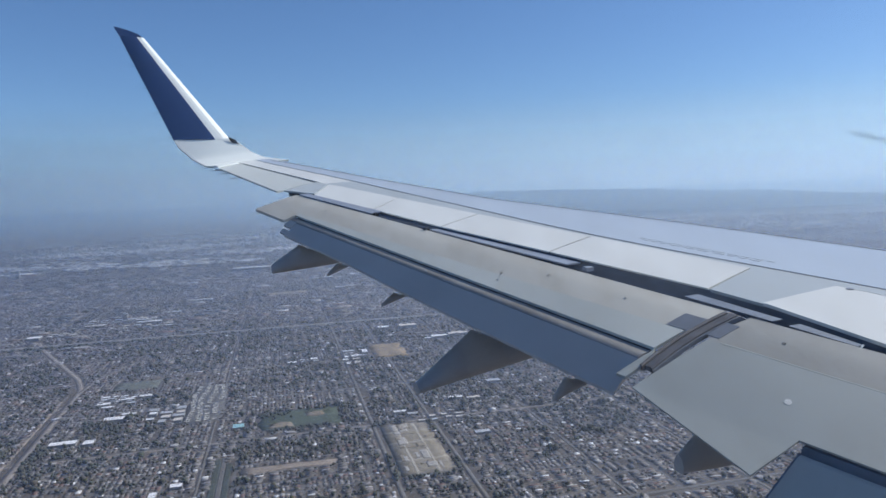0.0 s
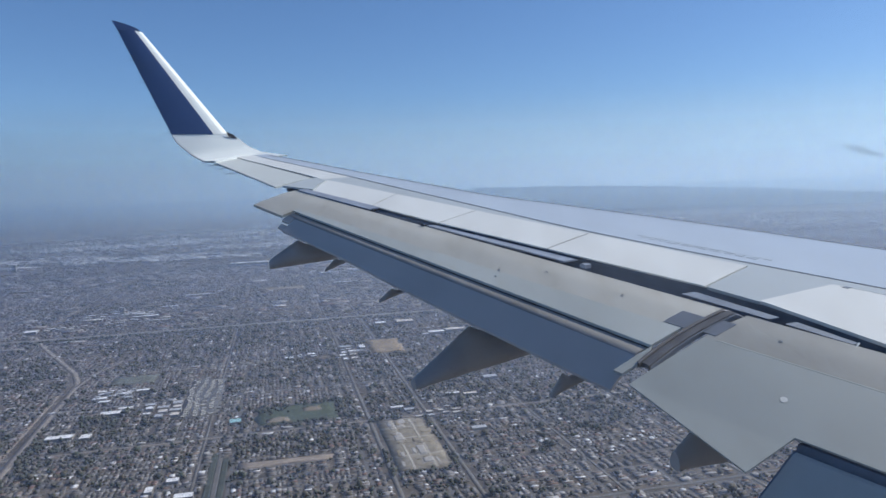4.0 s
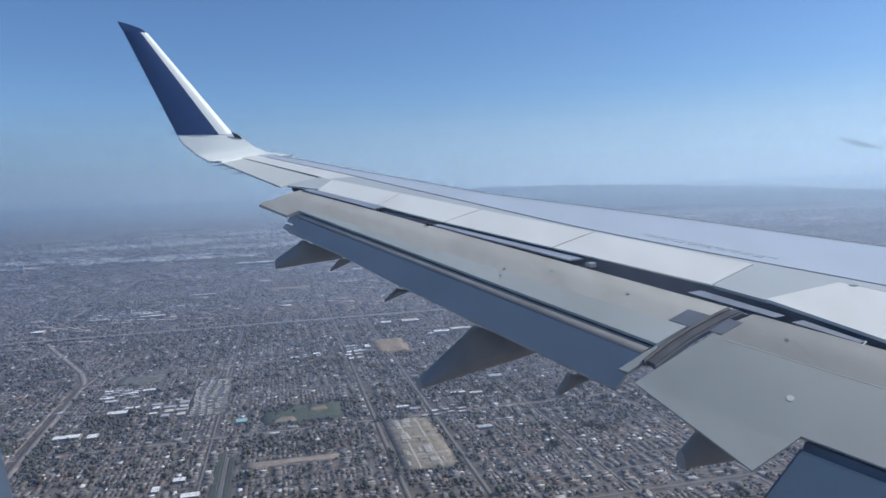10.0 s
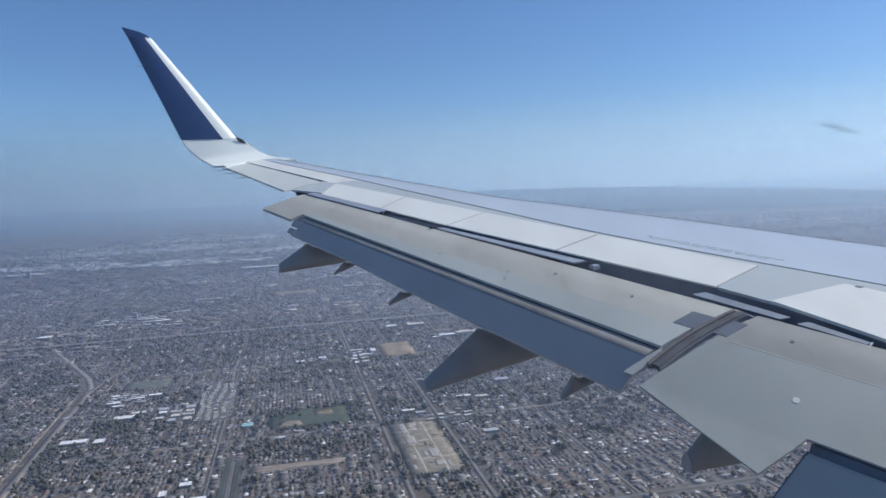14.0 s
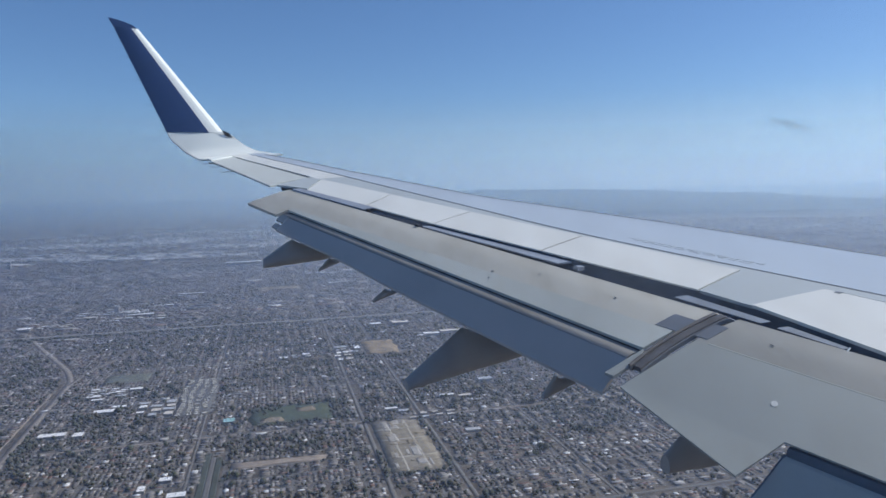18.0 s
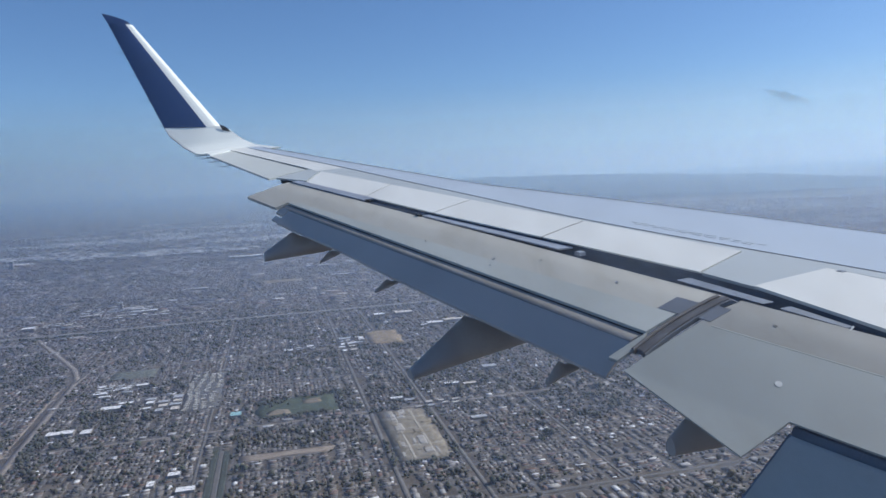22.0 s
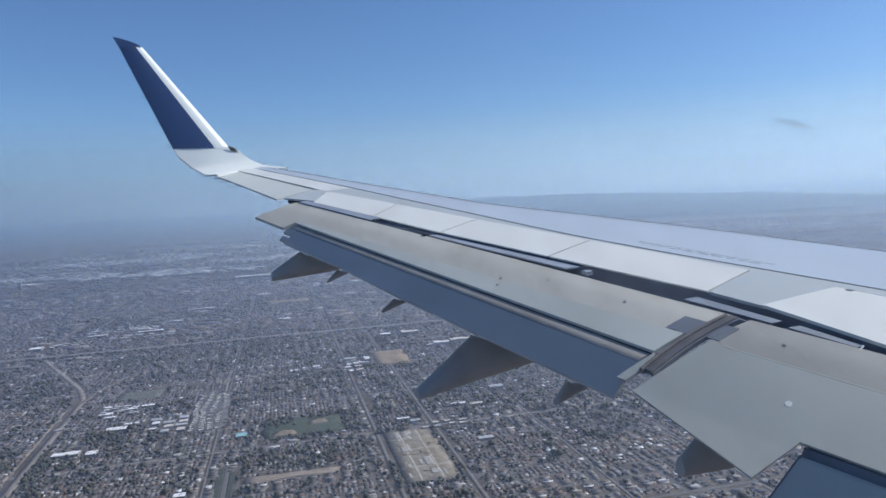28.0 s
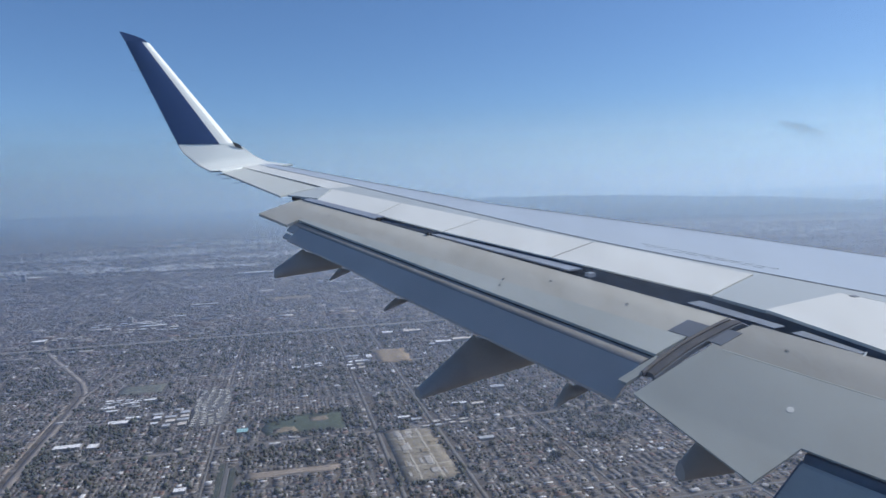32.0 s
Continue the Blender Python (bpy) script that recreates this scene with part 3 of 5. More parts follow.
# static wicks
for s, d in ((11.08, 1.47), (10.8, 1.54), (10.5, 1.60), (10.1, 1.69)):
    f = chord_line(s, d)
    z = skin_z(s, f)
    part("static_wick", rod((s, f + 0.01, z), (s, f - 0.17, z - 0.02), 0.006, 0.003), rubber_gap_black, wing)
for z in (1.06, 1.45, 1.85, 2.2):
    s, t, m_, l = blade(z)
    part("static_wick", rod((s, t + 0.01, z), (s, t - 0.14, z + 0.005), 0.0032, 0.0015), rubber_gap_black, winglet)

# strips, brackets and hinge fittings in the flap gap
def gap_pt(s, u, up):
    ft = chord_line(s, curve(s, [(2.2, 2.42), (3.5, 2.04), (4.2, 1.9), (5.4, 1.88), (6.6, 1.86), (7.55, 1.80), (8.55, 1.76)]))
    ff = flap_front(s)
    return (s, lerp(ft, ff, u), lerp(skin_z(s, ft) - 0.008, flap_z(s, 0) + 0.012, u) + up)


for s0, s1, u0, u1 in ((5.15, 6.62, 0.04, 0.52), (3.60, 4.18, 0.30, 0.66), (3.12, 3.50, 0.26, 0.66), (7.42, 8.66, 0.02, 0.66)):
    g = [[gap_pt(s, u, lerp(0.018, -0.006, u) if s1 > 8 else -0.012) for u in steps(u0, u1, 2)] for s in steps(s0, s1, 8)]
    part("gap_strip" if s1 < 5 else "shroud_strip", shell(g, 0.012 if s1 > 5 else 0.004), shaded_slot_paint if s1 > 5 else shaded_strip_paint, wing, "pale seal strip in the flap gap")
for s, u in ((4.98, 0.45), (7.42, 0.4), (6.62, 0.7)):
    g = [[gap_pt(s + a, u + b * 2.2, 0.006 - abs(a) * 0.2) for b in (-0.045, 0, 0.045)] for a in (-0.022, 0, 0.022)]
    part("hinge_bracket", shell(g, 0.03), shaded_slot_paint if s == 4.98 else rubber_gap_black, wing)
part("bonding_strap", rod(gap_pt(3.10, 0.52, 0.0), gap_pt(3.09, 0.86, -0.03), 0.007, 0.004), winglet_white, wing, "thin white strap in the flap gap")
g = [[(q, chord_line(q, d), skin_z(q, chord_line(q, d)) + 0.024) for d in (1.30, 1.335)] for q in (3.72, 3.685)]
part("hinge_fitting", shell(g, 0.01), patch_paint, wing, "small dark fitting at the spoiler's corner")
# fasteners and handles
for s, a in ((6.08, 0.30), (5.36, 0.27), (5.30, 0.36), (5.05, 0.13), (7.9, 0.12), (7.2, 0.28), (3.37, 0.14), (4.4, 0.14)):
    part("fastener", rod(flap_pt(s - 0.012, a + 0.004, 0.005), flap_pt(s + 0.012, a - 0.004, 0.005), 0.0028), patch_paint, flap if s > 3.8 else inner)
c = flap_pt(3.037, 0.606)
bm = bmesh.new()
ring = []
for k in range(16):
    s, f = c[0] + 0.020 * math.cos(k * math.tau / 16), c[1] + 0.020 * math.sin(k * math.tau / 16)
    ring.append(bm.verts.new(air(*flap_pt(s, flap_front(s) - f, 0.0045))))
top = bmesh.ops.extrude_face_region(bm, geom=[bm.faces.new(ring)])
bmesh.ops.translate(bm, verts=[v for v in top["geom"] if isinstance(v, bmesh.types.BMVert)], vec=(0, 0, 0.001))
part("drain_cap", bm, white_paint, inner, "round white cap")
# worn stencil rows that cannot be read, as bars
random.seed(4)
for row in range(2):
    s = 5.42 - 0.06 * row
    while s > 4.45:
        w = random.uniform(0.03, 0.085)
        d = 0.945 - 0.02 * (5.4 - s) + 0.05 * row
        g = [[(q, chord_line(q, d + o), skin_z(q, chord_line(q, d + o)) + 0.003) for o in (0, 0.03)] for q in (s, s - w)]
        part("stencil_bar", shell(g, 0.003), stencil, wing)
        s -= w + 0.035
# ---- the basin: city grid seen from the air ----
GRID = radians(13.0)
GA = np.array([-math.sin(GRID), math.cos(GRID)])     # a: along the long streets
GB = np.array([math.cos(GRID), math.sin(GRID)])      # b: across them
NEAR, RIM = 1800.0, 4900.0
MAP = 4 / 3                          # plan units to metres


def basin(a, b, h=0.0):
    """Ground at street-grid place (a, b): flat near by, then rising in a wide basin towards its rim; arrays or numbers."""
    a, b, h = np.asarray(a, float), np.asarray(b, float), np.asarray(h, float)
    x, y = a * GA[0] + b * GB[0], a * GA[1] + b * GB[1]
    R = np.maximum(np.hypot(x, y), 0.01)
    r = np.where(R > NEAR, NEAR + (RIM - NEAR) * (R - NEAR) / (R + RIM - 2 * NEAR), R)
    k = r / R
    return np.stack([x * k, y * k, EYE * (1 - k) + h * k], -1)


def big_mesh(name, verts, tris, mats, slot=None):
    me = bpy.data.meshes.new(name)
    verts, tris = np.asarray(verts, np.float32).reshape(-1, 3), np.asarray(tris, np.int32).reshape(-1, 3)
    me.vertices.add(len(verts))
    me.vertices.foreach_set("co", verts.ravel())
    me.loops.add(len(tris) * 3)
    me.loops.foreach_set("vertex_index", tris.ravel())
    me.polygons.add(len(tris))
    me.polygons.foreach_set("loop_start", np.arange(0, len(tris) * 3, 3, dtype=np.int32))
    for m in mats:
        me.materials.append(m)
    if slot is not None:
        me.polygons.foreach_set("material_index", np.asarray(slot, np.int32))
    me.update()
    me.validate()
    return new(name, me)


# the ground: one sheet to the horizon
az = np.linspace(0, math.tau, 361)[:-1]
rr = np.concatenate([[0.02, 60.0], np.linspace(200, 6000, 59), np.geomspace(6500, 2000000, 34)])
RR, AZ = np.meshgrid(rr, az, indexing="ij")
gx, gy = RR * np.sin(AZ), RR * np.cos(AZ)
gv = basin(gx * GA[0] + gy * GA[1], gx * GB[0] + gy * GB[1])
n, m = gv.shape[:2]
idx = np.arange(n * m).reshape(n, m)
q = np.stack([idx[:-1], idx[1:], np.roll(idx, -1, 1)[1:], np.roll(idx, -1, 1)[:-1]], -1).reshape(-1, 4)
ground = big_mesh("ground", gv, np.concatenate([q[:, [0, 2, 1]], q[:, [0, 3, 2]]]), [ground_mat])
tagged(ground, "grey-brown city ground of yards and lots", "ground", kind="structure")


def strip(name, pts, wide, material, label="", h=0.5, kind="structure", category="road", step=60.0):
    """A road or field along (a, b) points, laid on the ground."""
    P = []
    for (a0, b0), (a1, b1) in zip(pts, pts[1:]):
        k = max(1, int(math.hypot(a1 - a0, b1 - b0) / step))
        P += [(lerp(a0, a1, i / k), lerp(b0, b1, i / k)) for i in range(k)]
    P = np.array(P + [pts[-1]]) * MAP
    t = np.gradient(P, axis=0)
    t /= np.linalg.norm(t, axis=1)[:, None] + 1e-9
    nrm = np.stack([-t[:, 1], t[:, 0]], 1) * wide / 2
    l, r = P + nrm, P - nrm
    v = np.concatenate([basin(l[:, 0], l[:, 1], h), basin(r[:, 0], r[:, 1], h), basin(l[:, 0], l[:, 1], h - 1.0), basin(r[:, 0], r[:, 1], h - 1.0)])
    k = len(P)
    i = np.arange(k - 1)
    f = [np.stack([i, i + 1, i + k + 1], 1), np.stack([i, i + k + 1, i + k], 1), np.stack([i + 2 * k, i + 1, i], 1), np.stack([i + 2 * k, i + 2 * k + 1, i + 1], 1),
         np.stack([i + k, i + k + 1, i + 3 * k], 1), np.stack([i + k + 1, i + 3 * k + 1, i + 3 * k], 1)]
    ob = big_mesh(name, v, np.concatenate(f), [material])
    return tagged(ob, label, category, kind=kind)


# long streets (at b) and cross streets (at a)
LONG = {-1420: 15, -1010: 14, -205: 10, 212: 15, 370: 14, 640: 9, 905: 13, 1285: 10, 1690: 10, 2110: 12, 2500: 10}
CROSS = {1230: 16, 1845: 15, 2240: 12, 2660: 16, 3060: 18}
for b0, w in LONG.items():
    strip("road", [(700, b0), (9000, b0)], w, asphalt, "grey asphalt street running through the housing grid", h=0.6)
for a0, w in CROSS.items():
    strip("road", [(a0, -2600), (a0, 3200)], w, concrete if a0 in (1845, 2660) else asphalt, "grey asphalt cross street in the housing grid", h=0.75)
strip("road", [(7800, -1330), (7600, -130), (7500, 900)], 120, pale_concrete, "far pale freeway crossing the basin", h=4.0)
for a0, w in ((3820, 30), (4500, 34), (5400, 36), (6500, 50)):
    strip("road", [(a0, -5000), (a0, 5000)], w, asphalt, "distant wide cross street", h=0.75)
# the boulevard with its rail bed, forking to the north
strip("road", [(900, -610), (1729, -638), (1967, -651), (2204, -664), (2418, -674), (2574, -684), (2739, -733), (2962, -836), (3225, -960), (3402, -1039), (3600, -1120)], 27, concrete, "wide pale boulevard beside a rail bed", h=1.0)
strip("rail_bed", [(1500, -664), (1967, -684), (2440, -708)], 18, dirt, "bare dirt rail bed along the boulevard", h=0.9)
strip("road", [(2530, -676), (2640, -668), (2731, -652), (2900, -600), (3000, -520)], 18, concrete, "pale street forking off the boulevard", h=1.1)
# freeways
strip("road", [(3330, -2500), (3480, -1300), (3475, 0), (3470, 900), (3470, 3500)], 80, pale_concrete, "broad pale concrete freeway on a low bank", h=4.0)
strip("road", [(3330, -2500), (3480, -1300), (3475, 0), (3470, 900), (3470, 3500)], 5, mat("freeway_median", (0.06, 0.065, 0.06), 0.9), "dark planted freeway median", h=4.8)
strip("bank", [(3290, -2500), (3440, -1300), (3436, 0), (3430, 900), (3430, 3500)], 26, leaves, "dark planted freeway bank", h=2.0, category="bank")
strip("road", [(1200, -1600), (2551, -1830), (3637, -2030), (7417, -2760), (9500, -3200)], 80, pale_concrete, "broad pale freeway running to the distance", h=4.0)
strip("road", [(900, 2230), (1622, 2160), (1821, 2133), (2062, 2115), (2600, 2020), (3300, 1960)], 46, concrete, "pale curved concrete river channel road", h=1.5)

# ---- open plots ----
PLOTS = []                         # a0, a1, b0, b1 kept clear of houses


def plot(name, a0, a1, b0, b1, material, label, category, h=0.9, clear=True, cut=0.12):
    """A flat plot with slightly uneven edges."""
    a0, a1, b0, b1 = (v * MAP for v in (a0, a1, b0, b1))
    na, nb = max(4, int((a1 - a0) / 40)), max(4, int((b1 - b0) / 40))
    j = min(a1 - a0, b1 - b0) * cut * 0.5
    A, B = np.meshgrid(np.linspace(a0, a1, na + 1), np.linspace(b0, b1, nb + 1), indexing="ij")
    wob = np.random.default_rng(int(abs(a0 * 7 + b0)))
    edge = np.zeros_like(A)
    edge[0], edge[-1], edge[:, 0], edge[:, -1] = 1, 1, 1, 1
    A, B = A + wob.uniform(-j, j, A.shape) * edge, B + wob.uniform(-j, j, A.shape) * edge
    v = np.concatenate([basin(A, B, h).reshape(-1, 3), basin(A, B, h - 1.2).reshape(-1, 3)])
    k = A.size
    i = np.arange(k).reshape(A.shape)
    q0, q1, q2, q3 = i[:-1, :-1].ravel(), i[1:, :-1].ravel(), i[1:, 1:].ravel(), i[:-1, 1:].ravel()
    rim = np.concatenate([i[0, :], i[1:, -1], i[-1, -2::-1], i[-2:0:-1, 0]])
    nxt = np.roll(rim, -1)
    tris = np.concatenate([np.stack([q0, q2, q1], 1), np.stack([q0, q3, q2], 1), np.stack([rim, rim + k, nxt], 1), np.stack([nxt, rim + k, nxt + k], 1)])
    if clear:
        PLOTS.append((a0, a1, b0, b1))
    return tagged(big_mesh(name, v, tris, [material]), label, category, kind="structure")


lot = plot("cleared_lot", 1470, 1835, 226, 352, lot_dirt, "pale cleared dirt lot with old slabs", "lot", cut=0.025)
track_mat = mat("pale_worn_track", (0.33, 0.30, 0.24), 0.95, spread=0.35, scale=0.08, fine=0.5)
for a0, a1, b0, b1 in ((1480, 1825, 262, 268), (1480, 1825, 310, 317), (1560, 1567, 232, 348), (1680, 1686, 232, 348), (1760, 1768, 232, 348)):
    track = plot("worn_track", a0, a1, b0, b1, track_mat, "", "", h=1.05, clear=False, cut=0.4)
    track.parent = lot
    del track["kind"]
slab_mat = mat("old_concrete_slab", (0.31, 0.29, 0.255), 0.9, spread=0.3, scale=0.2, fine=1.0)
weed_mat = mat("dry_weeds", (0.22, 0.185, 0.13), 0.95, spread=0.35, scale=0.1, fine=0.6)
for i in range(26):
    random.seed(100 + i)
    a, b, la, lb = random.uniform(1485, 1800), random.uniform(232, 335), random.uniform(8, 60), random.uniform(5, 26)
    if i % 4 == 0:
        la, lb = lb * 0.3, la
    patch = plot("old_slab" if i % 2 else "weed_patch", a, min(a + la, 1830), b, min(b + lb, 350), slab_mat if i % 2 else weed_mat, "", "", h=1.1 + 0.02 * i, clear=False, cut=0.1)
    patch.parent = lot
    del patch["kind"]
plot("park", 1900, 2065, -85, 140, grass, "park lawn in dull green", "park")
plot("ball_field", 1915, 1965, -55, 5, dry_grass, "tan ball field on the park lawn", "field", h=1.1, clear=False, cut=0.3)
plot("ball_field", 1990, 2035, 45, 95, dry_grass, "tan ball field on the park lawn", "field", h=1.1, clear=False, cut=0.3)
plot("school_field", 2640, 2885, 325, 455, mat("tan_school_turf", (0.245, 0.185, 0.11), 0.95, spread=0.35, scale=0.03, fine=0.3), "tan dry school field", "field")
plot("grey_yard", 2500, 2620, -575, -425, mat("worn_turf", (0.115, 0.122, 0.10), 0.95, spread=0.2, scale=0.03), "grey-green school turf", "field")
plot("utility_strip", 1200, 1725, -180, -164, scrub, "green strip under a power line", "field", cut=0.1)
plot("utility_strip", 1200, 1690, -152, -138, scrub, "green strip under a power line", "field", cut=0.1)
plot("utility_path", 1200, 1725, -164, -152, asphalt, "grey service path between two green strips", "field", cut=0.1)
plot("dirt_row", 1606, 1640, -115, 100, dirt, "bare brown dirt row between houses", "field", cut=0.35)
plot("brown_field", 1540, 1740, -1430, -1190, mat("reddish_soil", (0.30, 0.19, 0.13), 0.95, spread=0.3, scale=0.03, fine=0.3), "reddish brown bare field", "field")
plot("brown_field", 1660, 1770, -1165, -1040, dirt, "brown bare field beside school buildings", "field")
plot("brown_field", 2930, 3010, 820, 960, dry_grass, "dry brown field by large sheds", "field")
plot("brown_field", 3080, 3200, 1010, 1110, dirt, "dry brown field by large sheds", "field")
plot("trailer_park", 2050, 2470, -300, -190, mat("trailer_park_paving", (0.10, 0.098, 0.095), 0.9, spread=0.2, scale=0.05), "paved ground of a trailer park", "lot", cut=0.05)
plot("car_park", 1470, 1560, 1150, 1260, mat("pale_yard_paving", (0.33, 0.31, 0.28), 0.9, spread=0.2, scale=0.05), "pale paved yard of a school", "lot")
plot("far_field", 4760, 4900, -120, 160, dry_grass, "distant dry field", "field")
plot("far_field", 5200, 5700, 900, 1500, grass, "distant green field", "field")


# ---- buildings that stand out ----
def building(a, b, la, lb, h, material, label, category="building", turn=0.0, vents=2):
    """A flat-roofed block: walls, recessed roof with a parapet, roof units."""
    a, b, la, lb, h = a * MAP, b * MAP, la * MAP, lb * MAP, h * 1.2
    ob = tagged(new(category.replace(" ", "_")), label, category)
    base = Vector(basin(a, b))
    k = float(basin(a, b, 1.0)[2] - basin(a, b, 0.0)[2])
    ob.matrix_basis = Matrix.Translation(base) @ Matrix.Rotation(math.atan2(GB[1], GB[0]) + turn, 4, "Z") @ Matrix.Diagonal((k, k, k, 1))
    bm = bmesh.new()
    x, y, e = lb / 2, la / 2, 0.6
    o = [bm.verts.new((sx * x, sy * y, z)) for z in (-3, h) for sx, sy in ((-1, -1), (1, -1), (1, 1), (-1, 1))]
    i_ = [bm.verts.new((sx * (x - e), sy * (y - e), z)) for z in (h, h - 0.7) for sx, sy in ((-1, -1), (1, -1), (1, 1), (-1, 1))]
    for j in range(4):
        n_ = (j + 1) % 4
        bm.faces.new((o[j], o[n_], o[4 + n_], o[4 + j]))
        bm.faces.new((o[4 + j], o[4 + n_], i_[n_], i_[j]))
        bm.faces.new((i_[j], i_[n_], i_[4 + n_], i_[4 + j]))
    part("building_walls", bm, walls, ob)
    bm = bmesh.new()
    bm.faces.new([bm.verts.new((sx * (x - e), sy * (y - e), h - 0.65)) for sx, sy in ((-1, -1), (1, -1), (1, 1), (-1, 1))])
    part("roof", bm, material, ob)
    random.seed(int(a + b * 3))
    for _ in range(vents):
        bm = bmesh.new()
        bmesh.ops.create_cube(bm, size=1, matrix=Matrix.Translation((random.uniform(-x, x) * 0.7, random.uniform(-y, y) * 0.7, h)) @ Matrix.Diagonal((2.5, 3.5, 2.4, 1)))
        part("roof_unit", bm, grey_roof, ob)
    PLOTS.append((a - la / 2 - 6, a + la / 2 + 6, b - lb / 2 - 6, b + lb / 2 + 6))
    return ob


W_, T_, G_ = white_roof, tan_roof, grey_roof
for a, b, la, lb, h, m_, lab in (
        (1975, -577, 30, 66, 8, W_, "long white-roofed warehouse by the boulevard"), (1962, -512, 34, 26, 7, W_, "white-roofed shop block"),
        (2160, -488, 32, 64, 8, W_, "white-roofed warehouse beside the boulevard"), (2200, -460, 20, 40, 7, W_, "white-roofed hall"),
        (2340, -560, 26, 40, 7, W_, "white-roofed school hall"), (2380, -500, 22, 48, 6, W_, "white-roofed school wing"), (2400, -440, 22, 52, 6, W_, "white-roofed school wing"),
        (2330, -480, 20, 30, 6, G_, "grey-roofed school wing"), (2300, -540, 18, 34, 6, W_, "white-roofed school wing"),
        (1580, -248, 22, 26, 7, W_, "white-roofed church hall"), (1540, -290, 30, 16, 7, W_, "white-roofed church wing"), (1487, -215, 24, 38, 7, W_, "white-roofed hall on a corner"),
        (1962, -138, 34, 30, 6, pool_blue, "pool building with turquoise roof"),
        (2760, 300, 60, 22, 9, W_, "pale school gymnasium"), (2790, 240, 30, 50, 7, G_, "grey-roofed school block"), (2700, 270, 24, 60, 6, W_, "white-roofed school wing"),
        (2930, 640, 40, 70, 9, W_, "white-roofed factory shed"), (2960, 730, 46, 90, 9, T_, "tan-roofed factory shed"), (2900, 600, 20, 60, 8, W_, "white-roofed factory shed"),
        (2440, 949, 34, 26, 12, W_, "tall white-roofed shop"), (2344, 1058, 44, 76, 8, G_, "grey-roofed store"), (3250, 560, 60, 80, 9, T_, "tan-roofed warehouse"), (3249, 445, 40, 50, 8, W_, "white-roofed warehouse"),
        (3139, 1051, 40, 110, 8, G_, "grey-roofed school building"), (3200, 960, 30, 90, 8, G_, "grey-roofed school building"), (3120, 1150, 24, 90, 7, W_, "white-roofed sheds"),
        (1500, 1201, 50, 46, 7, T_, "tan-roofed school building"), (1450, 1215, 14, 60, 5, W_, "white-roofed school wing"), (1560, 1175, 22, 40, 6, T_, "tan-roofed school wing"),
        (1556, -1440, 40, 44, 9, W_, "bright white-roofed warehouse"), (1847, -1522, 34, 40, 8, W_, "white-roofed warehouse"), (1851, -1425, 30, 50, 8, W_, "white-roofed warehouse"),
        (1790, -1170, 30, 40, 8, W_, "white-roofed school building"), (1800, -1100, 30, 60, 8, W_, "white-roofed school building"), (1900, -1010, 30, 56, 8, W_, "white-roofed store"),
        (2196, -1663, 60, 90, 9, T_, "tan-roofed warehouse"), (2260, -1600, 40, 80, 9, G_, "grey-roofed warehouse"), (2040, -1500, 40, 50, 8, W_, "white-roofed store"),
        (4148, -846, 24, 24, 42, W_, "pale distant office tower"), (4090, -780, 40, 120, 9, W_, "white-roofed sheds"), (3980, -960, 40, 100, 9, T_, "pale sheds"),
        (3990, -700, 36, 130, 9, W_, "white-roofed sheds"), (4300, -620, 30, 90, 8, W_, "white-roofed sheds"), (3750, -1180, 70, 60, 9, W_, "pale warehouse by the freeway"),
        (7461, -2441, 34, 34, 75, W_, "tall pale slab tower in the distance"),
        (6900, -250, 110, 380, 14, W_, "huge pale warehouse in the distance"), (6950, 180, 130, 340, 14, W_, "huge white warehouse in the distance"), (7150, 420, 90, 170, 14, W_, "white warehouse in the distance"),
        (4900, 420, 30, 130, 10, W_, "white sheds by a dry field"), (4750, -520, 30, 160, 10, W_, "white sheds by a dry field"),
        (2150, 640, 30, 46, 7, G_, "grey-roofed market"), (1930, 300, 16, 36, 6, W_, "white-roofed shop"), (1900, 330, 20, 30, 6, G_, "grey-roofed shop"),
        (1690, 470, 22, 40, 6, G_, "grey-roofed church"), (2010, 480, 18, 44, 6, W_, "white-roofed school wing"), (1990, 530, 18, 40, 6, T_, "tan-roofed school wing")):
    building(a, b, la, lb, h, m_, lab + (" standing among small houses" if len(lab.split()) < 6 else ""))


def compound(a, b, rows, cols, da, db, seed, roofs_, label):
    """A school, works yard or row of stores: blocks of unlike size on a loose raster."""
    rnd = random.Random(seed)
    for i in range(rows):
        for j in range(cols):
            if rnd.random() < 0.18:
                continue
            la, lb = da * rnd.uniform(0.35, 0.75), db * rnd.uniform(0.4, 0.85)
            building(a + (i - (rows - 1) / 2) * da + rnd.uniform(-4, 4), b + (j - (cols - 1) / 2) * db + rnd.uniform(-5, 5), la, lb, rnd.uniform(4.5, 7.5), rnd.choice(roofs_), label, turn=rnd.choice((0.0, 0.0, 0.05, -0.05)), vents=1)


compound(2150, -352, 4, 3, 42, 40, 1, (G_, G_, T_, W_), "low workshop with a dull flat roof beside a yard")
compound(2395, -530, 3, 4, 30, 30, 2, (W_, W_, G_), "small white-roofed school wing by the turf")
compound(2668, 235, 4, 2, 55, 30, 3, (W_, G_, T_), "pale-roofed store on the long street")
compound(1846, 398, 2, 4, 26, 34, 4, (G_, T_, T_), "low school block with a tan flat roof")
compound(2690, 60, 2, 3, 34, 44, 5, (W_, G_), "long low storage shed with a pale roof")
compound(4120, -850, 2, 6, 70, 62, 6, (W_, W_, T_, G_), "pale store in a row near the freeway")
compound(3880, -690, 2, 5, 60, 54, 7, (W_, G_, G_, T_), "flat-roofed store in a row near the freeway")
